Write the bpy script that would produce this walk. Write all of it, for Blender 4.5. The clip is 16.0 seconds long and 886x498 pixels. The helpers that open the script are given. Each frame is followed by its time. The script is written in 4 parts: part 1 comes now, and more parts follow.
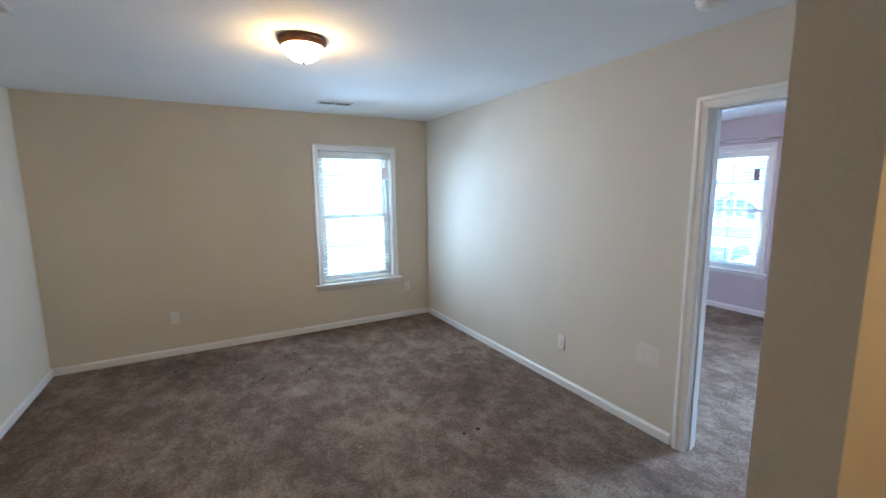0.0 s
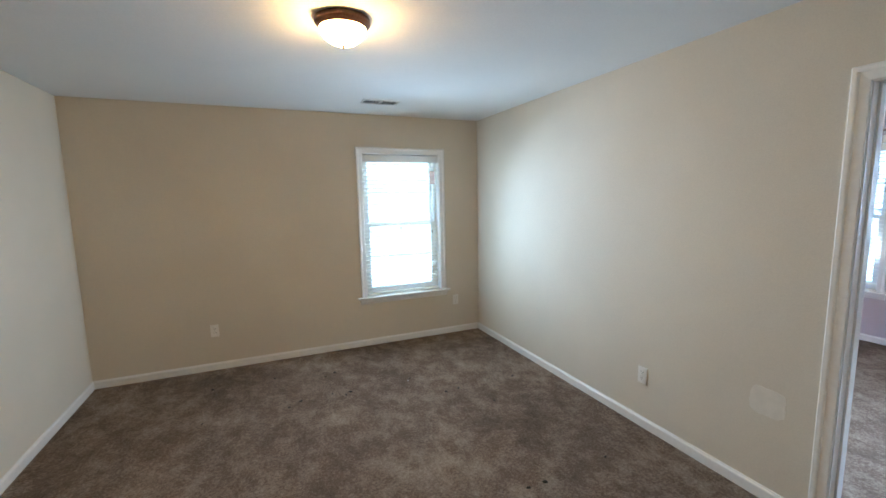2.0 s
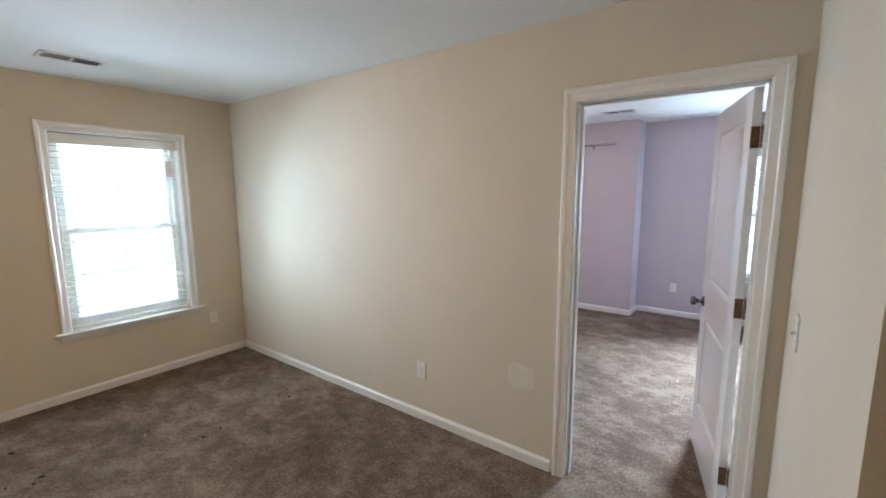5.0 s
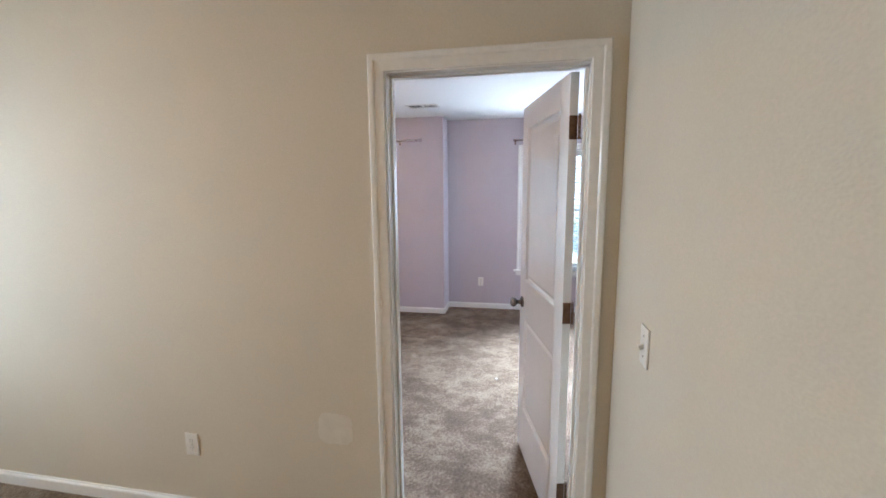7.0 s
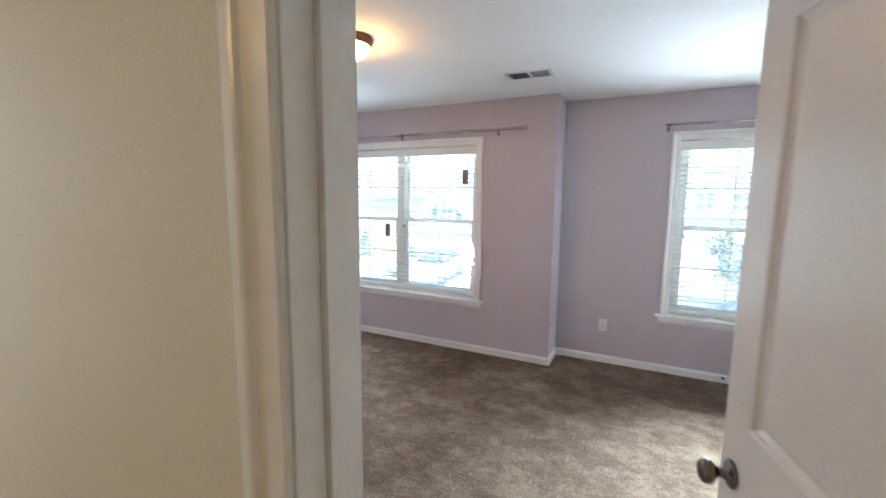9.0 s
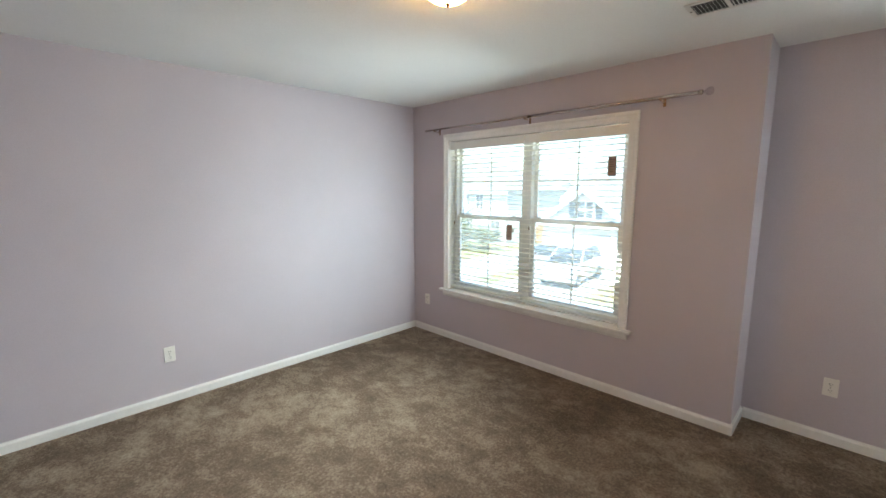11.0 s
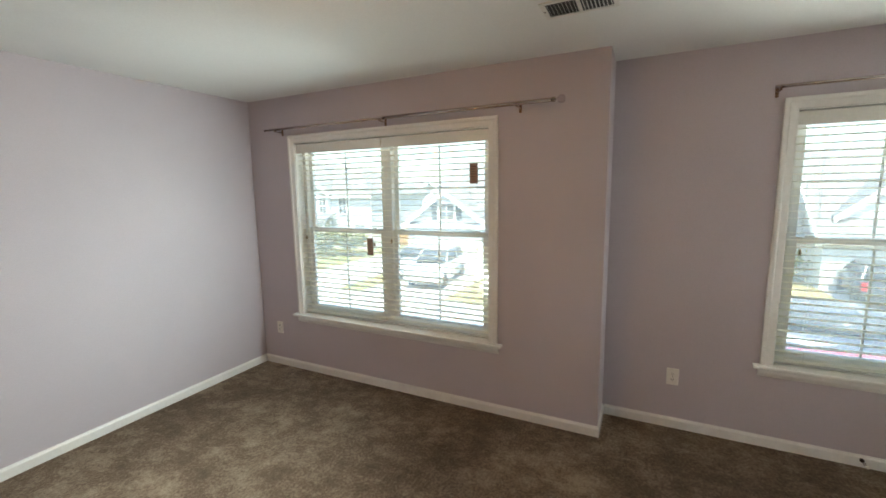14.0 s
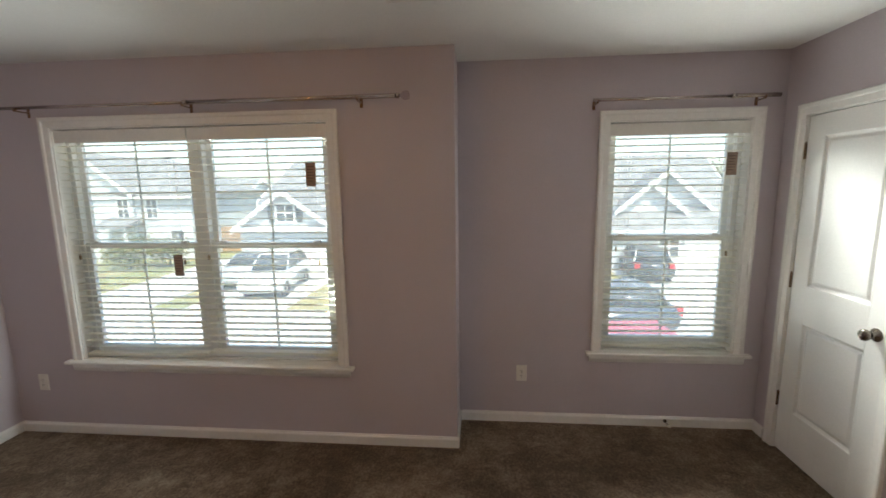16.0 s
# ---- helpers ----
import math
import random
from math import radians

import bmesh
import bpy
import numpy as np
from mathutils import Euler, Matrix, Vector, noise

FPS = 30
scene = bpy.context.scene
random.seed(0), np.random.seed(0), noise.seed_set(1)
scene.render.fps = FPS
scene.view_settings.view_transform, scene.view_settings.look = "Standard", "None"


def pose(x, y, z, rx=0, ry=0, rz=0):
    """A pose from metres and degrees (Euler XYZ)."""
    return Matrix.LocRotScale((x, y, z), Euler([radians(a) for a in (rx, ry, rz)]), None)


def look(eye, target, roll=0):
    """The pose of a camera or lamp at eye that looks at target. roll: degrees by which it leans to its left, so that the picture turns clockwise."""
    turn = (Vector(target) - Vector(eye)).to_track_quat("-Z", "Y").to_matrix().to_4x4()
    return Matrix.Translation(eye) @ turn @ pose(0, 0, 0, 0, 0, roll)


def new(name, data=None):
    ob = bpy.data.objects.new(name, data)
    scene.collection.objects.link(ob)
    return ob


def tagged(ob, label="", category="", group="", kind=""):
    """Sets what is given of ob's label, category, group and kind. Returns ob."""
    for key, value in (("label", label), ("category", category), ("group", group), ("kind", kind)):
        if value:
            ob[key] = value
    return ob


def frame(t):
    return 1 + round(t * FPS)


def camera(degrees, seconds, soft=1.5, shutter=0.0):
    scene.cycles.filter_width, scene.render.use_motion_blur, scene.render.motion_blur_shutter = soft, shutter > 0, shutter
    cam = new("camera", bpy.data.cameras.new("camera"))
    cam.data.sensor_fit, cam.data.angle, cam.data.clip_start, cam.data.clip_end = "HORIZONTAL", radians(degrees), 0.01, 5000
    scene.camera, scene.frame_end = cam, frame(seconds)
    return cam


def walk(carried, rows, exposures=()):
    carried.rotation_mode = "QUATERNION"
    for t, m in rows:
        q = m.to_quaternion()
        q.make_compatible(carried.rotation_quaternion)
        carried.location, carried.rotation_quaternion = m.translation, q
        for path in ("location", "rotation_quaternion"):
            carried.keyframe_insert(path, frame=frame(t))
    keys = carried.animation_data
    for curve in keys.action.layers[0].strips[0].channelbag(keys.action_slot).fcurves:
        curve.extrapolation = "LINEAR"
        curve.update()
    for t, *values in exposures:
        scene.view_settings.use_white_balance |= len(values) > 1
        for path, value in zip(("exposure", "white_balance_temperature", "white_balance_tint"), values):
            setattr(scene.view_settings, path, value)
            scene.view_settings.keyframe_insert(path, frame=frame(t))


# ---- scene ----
cam = camera(94.0, 16.0, soft=1.6, shutter=0.3)
PATH = [
    (0, (0.156, -0.012, 1.608), (1.119, 1.717, 1.321), -0.6),
    (0.5, (0.146, 0.03, 1.605), (0.961, 1.836, 1.331), -0.6),
    (1, (0.166, 0.164, 1.595), (0.9, 2.005, 1.33), -0.8),
    (1.5, (0.229, 0.318, 1.601), (0.954, 2.164, 1.343), -1.0),
    (2, (0.275, 0.399, 1.601), (1.052, 2.224, 1.345), -1.1),
    (2.5, (0.34, 0.449, 1.6), (1.196, 2.238, 1.339), -1.3),
    (3, (0.372, 0.502, 1.597), (1.373, 2.213, 1.333), -1.1),
    (3.5, (0.384, 0.528, 1.594), (1.528, 2.148, 1.341), -0.8),
    (4, (0.416, 0.54, 1.594), (1.718, 2.035, 1.335), -0.4),
    (4.5, (0.437, 0.559, 1.588), (1.89, 1.908, 1.321), -0.3),
    (5, (0.455, 0.588, 1.598), (2.048, 1.766, 1.319), -0.3),
    (5.2, (0.472, 0.607, 1.6), (2.118, 1.707, 1.317), -0.3),
    (7.5, (1.242, 0.866, 1.583), (3.198, 1.168, 1.294), -0.5),
    (8, (1.582, 0.93, 1.6), (3.525, 1.309, 1.317), -0.8),
    (8.5, (1.923, 0.891, 1.602), (3.802, 1.52, 1.327), -0.0),
    (9, (2.254, 0.981, 1.56), (4.035, 1.856, 1.304), 0.6),
    (9.5, (2.476, 1.082, 1.589), (4.113, 2.199, 1.316), -0.1),
    (9.7, (2.55, 1.122, 1.593), (4.119, 2.332, 1.308), -0.3),
    (11.8, (3.06, 1.355, 1.569), (4.457, 2.757, 1.28), 0.0),
    (12, (3.073, 1.364, 1.571), (4.508, 2.726, 1.281), -0.1),
    (12.5, (3.11, 1.38, 1.573), (4.643, 2.631, 1.283), -0.1),
    (13, (3.176, 1.406, 1.582), (4.796, 2.542, 1.288), -0.3),
    (13.5, (3.237, 1.447, 1.621), (4.936, 2.459, 1.321), -0.7),
    (14, (3.291, 1.498, 1.627), (5.067, 2.374, 1.346), -0.9),
    (14.5, (3.328, 1.536, 1.646), (5.172, 2.253, 1.359), -1.0),
    (15, (3.367, 1.537, 1.635), (5.264, 2.101, 1.345), -1.1),
    (15.5, (3.479, 1.559, 1.638), (5.426, 1.918, 1.352), -1.3),
    (16, (3.562, 1.587, 1.655), (5.532, 1.758, 1.359), -0.8),
]
EXPOSURES = [
    (0.0, 3.02, 4150, 2), (1.5, 3.0, 4380, 0), (3.5, 3.02, 4450, 1), (5.0, 2.99, 4750, 3), (7.5, 3.03, 4950, 4), (8.5, 2.88, 5050, 1),
    (9.7, 2.62, 5500, 0), (12.0, 2.35, 6150, -5), (14.0, 2.13, 6350, -4), (16.0, 1.68, 6480, 2),
]
walk(cam, [(t, look(eye, target, roll)) for t, eye, target, roll in PATH], EXPOSURES)

# ---- world, sun and exposure ----
SUN_ELEVATION, SUN_AZIMUTH = 60.0, 207.0     # the sun stands behind the house, degrees from +x towards +y
world = bpy.data.worlds.new("sky")
scene.world = world
world.use_nodes = True
wn = world.node_tree.nodes
sky = wn.new("ShaderNodeTexSky")
sky.sky_type, sky.sun_disc = "NISHITA", False
sky.sun_elevation, sky.sun_rotation = radians(SUN_ELEVATION), radians(90 - SUN_AZIMUTH)
sky.air_density, sky.dust_density = 1.0, 2.0
world.node_tree.links.new(sky.outputs[0], wn["Background"].inputs[0])
wn["Background"].inputs[1].default_value = 0.15
sun = new("sun", bpy.data.lights.new("sun", "SUN"))
sun.data.energy, sun.data.angle, sun.data.color = 3.2, radians(0.5), (1.0, 0.95, 0.87)
a, e = radians(SUN_AZIMUTH), radians(SUN_ELEVATION)
sun.matrix_world = look((20 * math.cos(a) * math.cos(e), 20 * math.sin(a) * math.cos(e), 20 * math.sin(e)), (0, 0, 0))
LAMP_GLOW = {"beige": 19.0, "lilac": 16.0, "hall": 15.0}
LAMP_COLOUR = (1.0, 0.48, 0.12)


NORTH_FILL, EAST_FILL, COOL_FILL = (1.0, 0.96, 0.875), (1.0, 0.985, 0.955), (0.90, 0.96, 1.0)     # tints of the added lamps: north window; east windows; the cool sideways pair


def window_fill(x, y, z, turn_z, tilt, width, deep, watts, spread, colour=None):
    """An added lamp in a window opening, filling the room in place of daylight; tilt: degrees above the level."""
    lamp = new("window_fill", bpy.data.lights.new("window_fill", "AREA"))
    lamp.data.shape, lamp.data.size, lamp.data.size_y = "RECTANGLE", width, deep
    lamp.data.energy, lamp.data.spread, lamp.data.color = watts, radians(spread), colour or (NORTH_FILL if y > 4 else EAST_FILL)
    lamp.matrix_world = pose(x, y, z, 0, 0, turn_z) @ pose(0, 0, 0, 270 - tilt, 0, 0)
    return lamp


# the north window: an added panel behind its sashes and four fill strips in front
window_fill(1.648, 4.905, 1.295, 0, 0, 0.84, 1.48, 1.2, 170)
window_fill(1.56, 4.690, 1.935, 0, -24, 0.60, 0.04, 2.3, 116)
window_fill(1.648, 4.668, 0.560, 0, 34, 0.80, 0.04, 0.5, 100)
window_fill(1.25, 4.69, 1.30, 60, 0, 0.05, 1.30, 0.45, 110)
window_fill(2.05, 4.69, 1.30, -66, 0, 0.05, 1.30, 1.4, 110)
# the east windows: added fill strips at sill, head and behind the blind
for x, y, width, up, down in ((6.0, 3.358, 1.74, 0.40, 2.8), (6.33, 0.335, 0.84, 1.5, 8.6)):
    window_fill(x - 0.045, y, 0.545, -90, 57, width, 0.05, up, 68)
    window_fill(x - 0.0225, y, 2.03, -90, -43, width, 0.05, down, 62)
    window_fill(x + 0.069, y, 2.02, -90, -86, width, 0.006, 0.12 * width, 100)
# added strips in the east openings, turned sideways to brighten the walls beside them
window_fill(5.98, 2.53, 1.30, -142, -11, 0.05, 1.40, 5.8, 108, COOL_FILL)
window_fill(6.31, -0.06, 1.30, -146, -10, 0.05, 1.40, 1.0, 100, COOL_FILL)
window_fill(6.31, 0.74, 1.30, -50, 0, 0.05, 1.40, 0.35, 110)


# ---- materials ----
def material(name, colour, rough=0.6, metal=0.0, spread=0.06, scale=4.0, grain=120.0, bump=0.1, second=None, patch=(0.4, 0.62), per_object=0.0, coat=0.0):
    """A surface with broad unevenness, fine grain and relief; second: the colour of large soft patches."""
    m = bpy.data.materials.new(name)
    m.use_nodes = True
    n, l = m.node_tree.nodes, m.node_tree.links
    b = n["Principled BSDF"]
    b.inputs["Roughness"].default_value, b.inputs["Metallic"].default_value = rough, metal
    b.inputs["Coat Weight"].default_value = coat
    co = n.new("ShaderNodeTexCoord")
    broad, fine = n.new("ShaderNodeTexNoise"), n.new("ShaderNodeTexNoise")
    broad.inputs["Scale"].default_value, broad.inputs["Detail"].default_value = scale, 4
    fine.inputs["Scale"].default_value, fine.inputs["Detail"].default_value = grain, 2
    geo = n.new("ShaderNodeNewGeometry")
    for t in (broad, fine):
        l.new(geo.outputs["Position"], t.inputs["Vector"])
    base = n.new("ShaderNodeMix")
    base.data_type = "RGBA"
    base.inputs["A"].default_value = (*colour, 1)
    base.inputs["B"].default_value = (*(second or [c * (1 - 2 * spread) for c in colour]), 1)
    ramp = n.new("ShaderNodeMapRange")
    ramp.inputs["From Min"].default_value, ramp.inputs["From Max"].default_value = patch
    l.new(broad.outputs["Fac"], ramp.inputs["Value"])
    l.new(ramp.outputs["Result"], base.inputs["Factor"])
    mul = n.new("ShaderNodeMapRange")
    mul.inputs["To Min"].default_value, mul.inputs["To Max"].default_value = 1 - 1.5 * spread, 1 + 1.5 * spread
    mul.inputs["From Min"].default_value, mul.inputs["From Max"].default_value = 0.3, 0.7
    l.new(fine.outputs["Fac"], mul.inputs["Value"])
    tone = n.new("ShaderNodeHueSaturation")
    l.new(base.outputs["Result"], tone.inputs["Color"])
    if per_object:
        info, add = n.new("ShaderNodeObjectInfo"), n.new("ShaderNodeMath")
        vary = n.new("ShaderNodeMapRange")
        vary.inputs["To Min"].default_value, vary.inputs["To Max"].default_value = -per_object, per_object
        l.new(info.outputs["Random"], vary.inputs["Value"])
        add.operation = "ADD"
        l.new(vary.outputs["Result"], add.inputs[0])
        l.new(mul.outputs["Result"], add.inputs[1])
        l.new(add.outputs[0], tone.inputs["Value"])
    else:
        l.new(mul.outputs["Result"], tone.inputs["Value"])
    l.new(tone.outputs["Color"], b.inputs["Base Color"])
    if bump:
        bp = n.new("ShaderNodeBump")
        bp.inputs["Strength"].default_value, bp.inputs["Distance"].default_value = bump, 0.01
        l.new(fine.outputs["Fac"], bp.inputs["Height"])
        l.new(bp.outputs["Normal"], b.inputs["Normal"])
    return m


def carpet_material():
    """Plush carpet: trodden light and dark swathes, tufts and single fibres."""
    m = bpy.data.materials.new("carpet")
    m.use_nodes = True
    n, l = m.node_tree.nodes, m.node_tree.links
    b = n["Principled BSDF"]
    b.inputs["Roughness"].default_value = 0.95
    b.inputs["Specular IOR Level"].default_value = 0.1
    geo = n.new("ShaderNodeNewGeometry")
    mats = []
    for scale, detail, dist, rough in ((1.3, 6, 0.2, 0.6), (5.5, 10, 0.15, 0.70), (62, 6, 0.1, 0.62), (220, 3, 0.0, 0.6), (17, 7, 0.2, 0.66)):
        t = n.new("ShaderNodeTexNoise")
        t.inputs["Scale"].default_value, t.inputs["Detail"].default_value, t.inputs["Distortion"].default_value = scale, detail, dist
        t.inputs["Roughness"].default_value = rough
        l.new(geo.outputs["Position"], t.inputs["Vector"])
        mats.append(t)
    # brushed along the rooms' diagonal
    brush = n.new("ShaderNodeMapping")
    brush.inputs["Rotation"].default_value, brush.inputs["Scale"].default_value = (0, 0, radians(38)), (1.0, 0.74, 1.0)
    l.new(geo.outputs["Position"], brush.inputs["Vector"])
    for t in (mats[1], mats[4]):
        l.new(brush.outputs["Vector"], t.inputs["Vector"])
    # the pile lies one way or the other: swathes with ragged edges
    lay = n.new("ShaderNodeMapRange")
    lay.interpolation_type = "SMOOTHSTEP"
    lay.inputs["From Min"].default_value, lay.inputs["From Max"].default_value = 0.38, 0.64
    l.new(mats[1].outputs["Fac"], lay.inputs["Value"])
    total = None
    for out, w in ((mats[0].outputs["Fac"], 0.36), (lay.outputs["Result"], 0.105), (mats[2].outputs["Fac"], 0.44), (mats[3].outputs["Fac"], 0.40), (mats[4].outputs["Fac"], 0.24)):
        mm = n.new("ShaderNodeMath")
        mm.operation = "MULTIPLY_ADD"
        mm.inputs[1].default_value = w
        l.new(out, mm.inputs[0])
        if total is None:
            mm.inputs[2].default_value = 0.0
        else:
            l.new(total, mm.inputs[2])
        total = mm.outputs[0]
    ramp = n.new("ShaderNodeValToRGB")
    ramp.color_ramp.elements[0].position, ramp.color_ramp.elements[0].color = 0.56, (0.105, 0.080, 0.056, 1)
    ramp.color_ramp.elements[1].position, ramp.color_ramp.elements[1].color = 0.91, (0.54, 0.435, 0.315, 1)
    mid = ramp.color_ramp.elements.new(0.750)
    mid.color = (0.272, 0.198, 0.143, 1)
    l.new(total, ramp.inputs["Fac"])
    l.new(ramp.outputs["Color"], b.inputs["Base Color"])
    bp = n.new("ShaderNodeBump")
    bp.inputs["Strength"].default_value, bp.inputs["Distance"].default_value = 1.0, 0.03
    add = n.new("ShaderNodeMath")
    add.operation = "ADD"
    l.new(mats[2].outputs["Fac"], add.inputs[0])
    l.new(mats[3].outputs["Fac"], add.inputs[1])
    l.new(add.outputs[0], bp.inputs["Height"])
    l.new(bp.outputs["Normal"], b.inputs["Normal"])
    return m


def glow_material(name, colour, strength):
    m = bpy.data.materials.new(name)
    m.use_nodes = True
    b = m.node_tree.nodes["Principled BSDF"]
    b.inputs["Base Color"].default_value = (0.9, 0.88, 0.84, 1)
    b.inputs["Roughness"].default_value = 0.35
    b.inputs["Emission Color"].default_value = (*colour, 1)
    b.inputs["Emission Strength"].default_value = strength
    return m


def glass_material(name, tint=(0.97, 0.985, 0.98), veil=0.0):
    """Clear pane with a sheen, and a film that adds the glare's milky haze to the given share."""
    m = bpy.data.materials.new(name)
    m.use_nodes = True
    n, l = m.node_tree.nodes, m.node_tree.links
    n.remove(n["Principled BSDF"])
    clear, gloss, mix, fres = (n.new("ShaderNode" + k) for k in ("BsdfTransparent", "BsdfGlossy", "MixShader", "LayerWeight"))
    sharp = n.new("ShaderNodeMath")
    sharp.operation, sharp.inputs[1].default_value = "POWER", 4.0
    base = n.new("ShaderNodeMapRange")
    base.inputs["To Min"].default_value, base.inputs["To Max"].default_value = 0.03, 0.85
    clear.inputs[0].default_value = (*tint, 1)
    gloss.inputs["Roughness"].default_value = 0.02
    l.new(fres.outputs["Facing"], sharp.inputs[0])
    l.new(sharp.outputs[0], base.inputs["Value"])
    l.new(base.outputs["Result"], mix.inputs[0])
    l.new(clear.outputs[0], mix.inputs[1])
    l.new(gloss.outputs[0], mix.inputs[2])
    out = mix.outputs[0]
    # translucent film added to put a bright haze over the view outside
    if veil:
        film, both, noise, amount = (n.new("ShaderNode" + k) for k in ("BsdfTranslucent", "MixShader", "TexNoise", "MapRange"))
        film.inputs[0].default_value = (0.9, 0.9, 0.88, 1)
        noise.inputs["Scale"].default_value, noise.inputs["Detail"].default_value = 3.0, 6
        amount.inputs["From Min"].default_value, amount.inputs["From Max"].default_value = 0.3, 0.7
        amount.inputs["To Min"].default_value, amount.inputs["To Max"].default_value = veil * 0.75, veil * 1.25
        l.new(n.new("ShaderNodeNewGeometry").outputs["Position"], noise.inputs["Vector"])
        l.new(noise.outputs["Fac"], amount.inputs["Value"])
        l.new(amount.outputs["Result"], both.inputs[0])
        l.new(out, both.inputs[1])
        l.new(film.outputs[0], both.inputs[2])
        out = both.outputs[0]
    l.new(out, n["Material Output"].inputs[0])
    return m


def slat_material():
    m = material("blind_slat", (0.90, 0.885, 0.82), 0.45, spread=0.03, grain=60, bump=0.02)
    n, l = m.node_tree.nodes, m.node_tree.links
    tr, mix = n.new("ShaderNodeBsdfTranslucent"), n.new("ShaderNodeMixShader")
    tr.inputs[0].default_value = (0.94, 0.93, 0.85, 1)
    mix.inputs[0].default_value = 0.6
    l.new(n["Principled BSDF"].outputs[0], mix.inputs[1])
    l.new(tr.outputs[0], mix.inputs[2])
    l.new(mix.outputs[0], n["Material Output"].inputs[0])
    return m


BEIGE = material("beige_paint", (0.64, 0.59, 0.482), 0.75, spread=0.025, scale=1.3, grain=190, bump=0.10)
LILAC = material("lilac_paint", (0.515, 0.465, 0.50), 0.72, spread=0.025, scale=1.3, grain=190, bump=0.10)
PATCH = material("filler_patch", (0.70, 0.665, 0.575), 0.85, spread=0.03, scale=20, grain=240, bump=0.15)
CEILING = material("ceiling_paint", (0.78, 0.78, 0.765), 0.9, spread=0.02, scale=1.0, grain=140, bump=0.14)
TRIM = material("white_gloss_trim", (0.80, 0.79, 0.76), 0.26, spread=0.02, scale=3, grain=40, bump=0.008)
DOOR = material("white_door_paint", (0.80, 0.80, 0.78), 0.27, spread=0.02, scale=3, grain=120, bump=0.02)
VINYL = material("window_vinyl", (0.86, 0.86, 0.84), 0.4, spread=0.02, grain=80, bump=0.02)
SLAT = slat_material()
VALANCE = material("blind_valance", (0.76, 0.75, 0.71), 0.45, spread=0.02, grain=60, bump=0.01)
PLASTIC = material("white_plastic", (0.78, 0.76, 0.70), 0.35, spread=0.02, grain=90, bump=0.0)
DARK = material("dark_slot", (0.03, 0.03, 0.03), 0.7, spread=0.05, bump=0.0)
VENT = material("vent_enamel", (0.72, 0.70, 0.66), 0.4, spread=0.05, scale=12, bump=0.03)
BRONZE = material("aged_bronze", (0.21, 0.115, 0.065), 0.32, metal=0.85, spread=0.12, scale=14, bump=0.05)
HINGE = material("bronze_hinge", (0.17, 0.10, 0.058), 0.38, metal=0.85, spread=0.15, scale=30, bump=0.05)
NICKEL = material("satin_nickel", (0.19, 0.165, 0.145), 0.22, metal=1.0, spread=0.05, scale=20, bump=0.0)
CHROME = material("polished_rod", (0.50, 0.43, 0.39), 0.14, metal=1.0, spread=0.04, scale=20, bump=0.0)
CARD = material("brown_card", (0.30, 0.215, 0.165), 0.8, spread=0.08, scale=30, bump=0.05)
CARDTEXT = material("card_print", (0.12, 0.08, 0.06), 0.8, bump=0.0)
CORD = material("blind_cord", (0.72, 0.72, 0.68), 0.8, bump=0.0)
BRASS = material("tassel_bronze", (0.22, 0.16, 0.09), 0.4, metal=0.4, bump=0.0)
CARPET = carpet_material()
GLOW = {k: glow_material("lit_frosted_glass_" + k, LAMP_COLOUR, v) for k, v in LAMP_GLOW.items()}
GLASS = glass_material("window_glass", veil=0.15)
CRYSTAL = glass_material("clear_acrylic", (0.88, 0.86, 0.88))
GRASS = material("dry_lawn", (0.16, 0.165, 0.05), 0.95, spread=0.2, scale=0.5, grain=20, bump=0.4, second=(0.24, 0.20, 0.08))
CONCRETE = material("pale_concrete", (0.46, 0.44, 0.41), 0.9, spread=0.08, scale=0.4, grain=25, bump=0.15)
SIDING = material("pale_siding", (0.52, 0.54, 0.54), 0.7, spread=0.04, scale=1, grain=20, bump=0.03, per_object=0.02)
BRICKY = material("tan_siding", (0.70, 0.67, 0.61), 0.75, spread=0.05, scale=1, grain=20, bump=0.03, per_object=0.02)
SHINGLE = material("grey_shingles", (0.20, 0.20, 0.195), 0.9, spread=0.15, scale=2, grain=9, bump=0.3)
HOUSETRIM = material("house_white_trim", (0.75, 0.75, 0.73), 0.6, spread=0.02, bump=0.0)
DARKPANE = material("far_window_pane", (0.07, 0.08, 0.09), 0.1, spread=0.1, bump=0.0)
LEAF = material("leaf_green", (0.075, 0.10, 0.03), 0.8, spread=0.3, scale=3, grain=12, bump=0.0, second=(0.13, 0.12, 0.03))
BARK = material("bark", (0.12, 0.09, 0.07), 0.9, spread=0.2, scale=6, bump=0.3)
FENCEWOOD = material("cedar_fence", (0.36, 0.22, 0.10), 0.8, spread=0.15, scale=3, bump=0.2, per_object=0.05)
RUBBER = material("tyre_rubber", (0.03, 0.03, 0.03), 0.8, bump=0.1)
REDLAMP = material("red_lamp_lens", (0.45, 0.02, 0.02), 0.2, bump=0.0)


def car_paint(name, colour):
    return material(name, colour, 0.25, metal=0.2, spread=0.03, scale=2, bump=0.0, coat=0.6)


# ---- mesh helpers ----
def thing(name, m, label, category="", group="", kind=""):
    ob = new(name)
    ob.empty_display_size = 0.1
    ob.matrix_world = m
    return tagged(ob, label, category, group, kind)


def part(name, bm, mat, parent=None, label="", smooth=False):
    me = bpy.data.meshes.new(name)
    bmesh.ops.recalc_face_normals(bm, faces=bm.faces)
    for f in bm.faces:
        f.smooth = smooth
    bm.to_mesh(me)
    bm.free()
    me.materials.append(mat)
    ob = new(name, me)
    if parent:
        ob.parent = parent
    return tagged(ob, label)


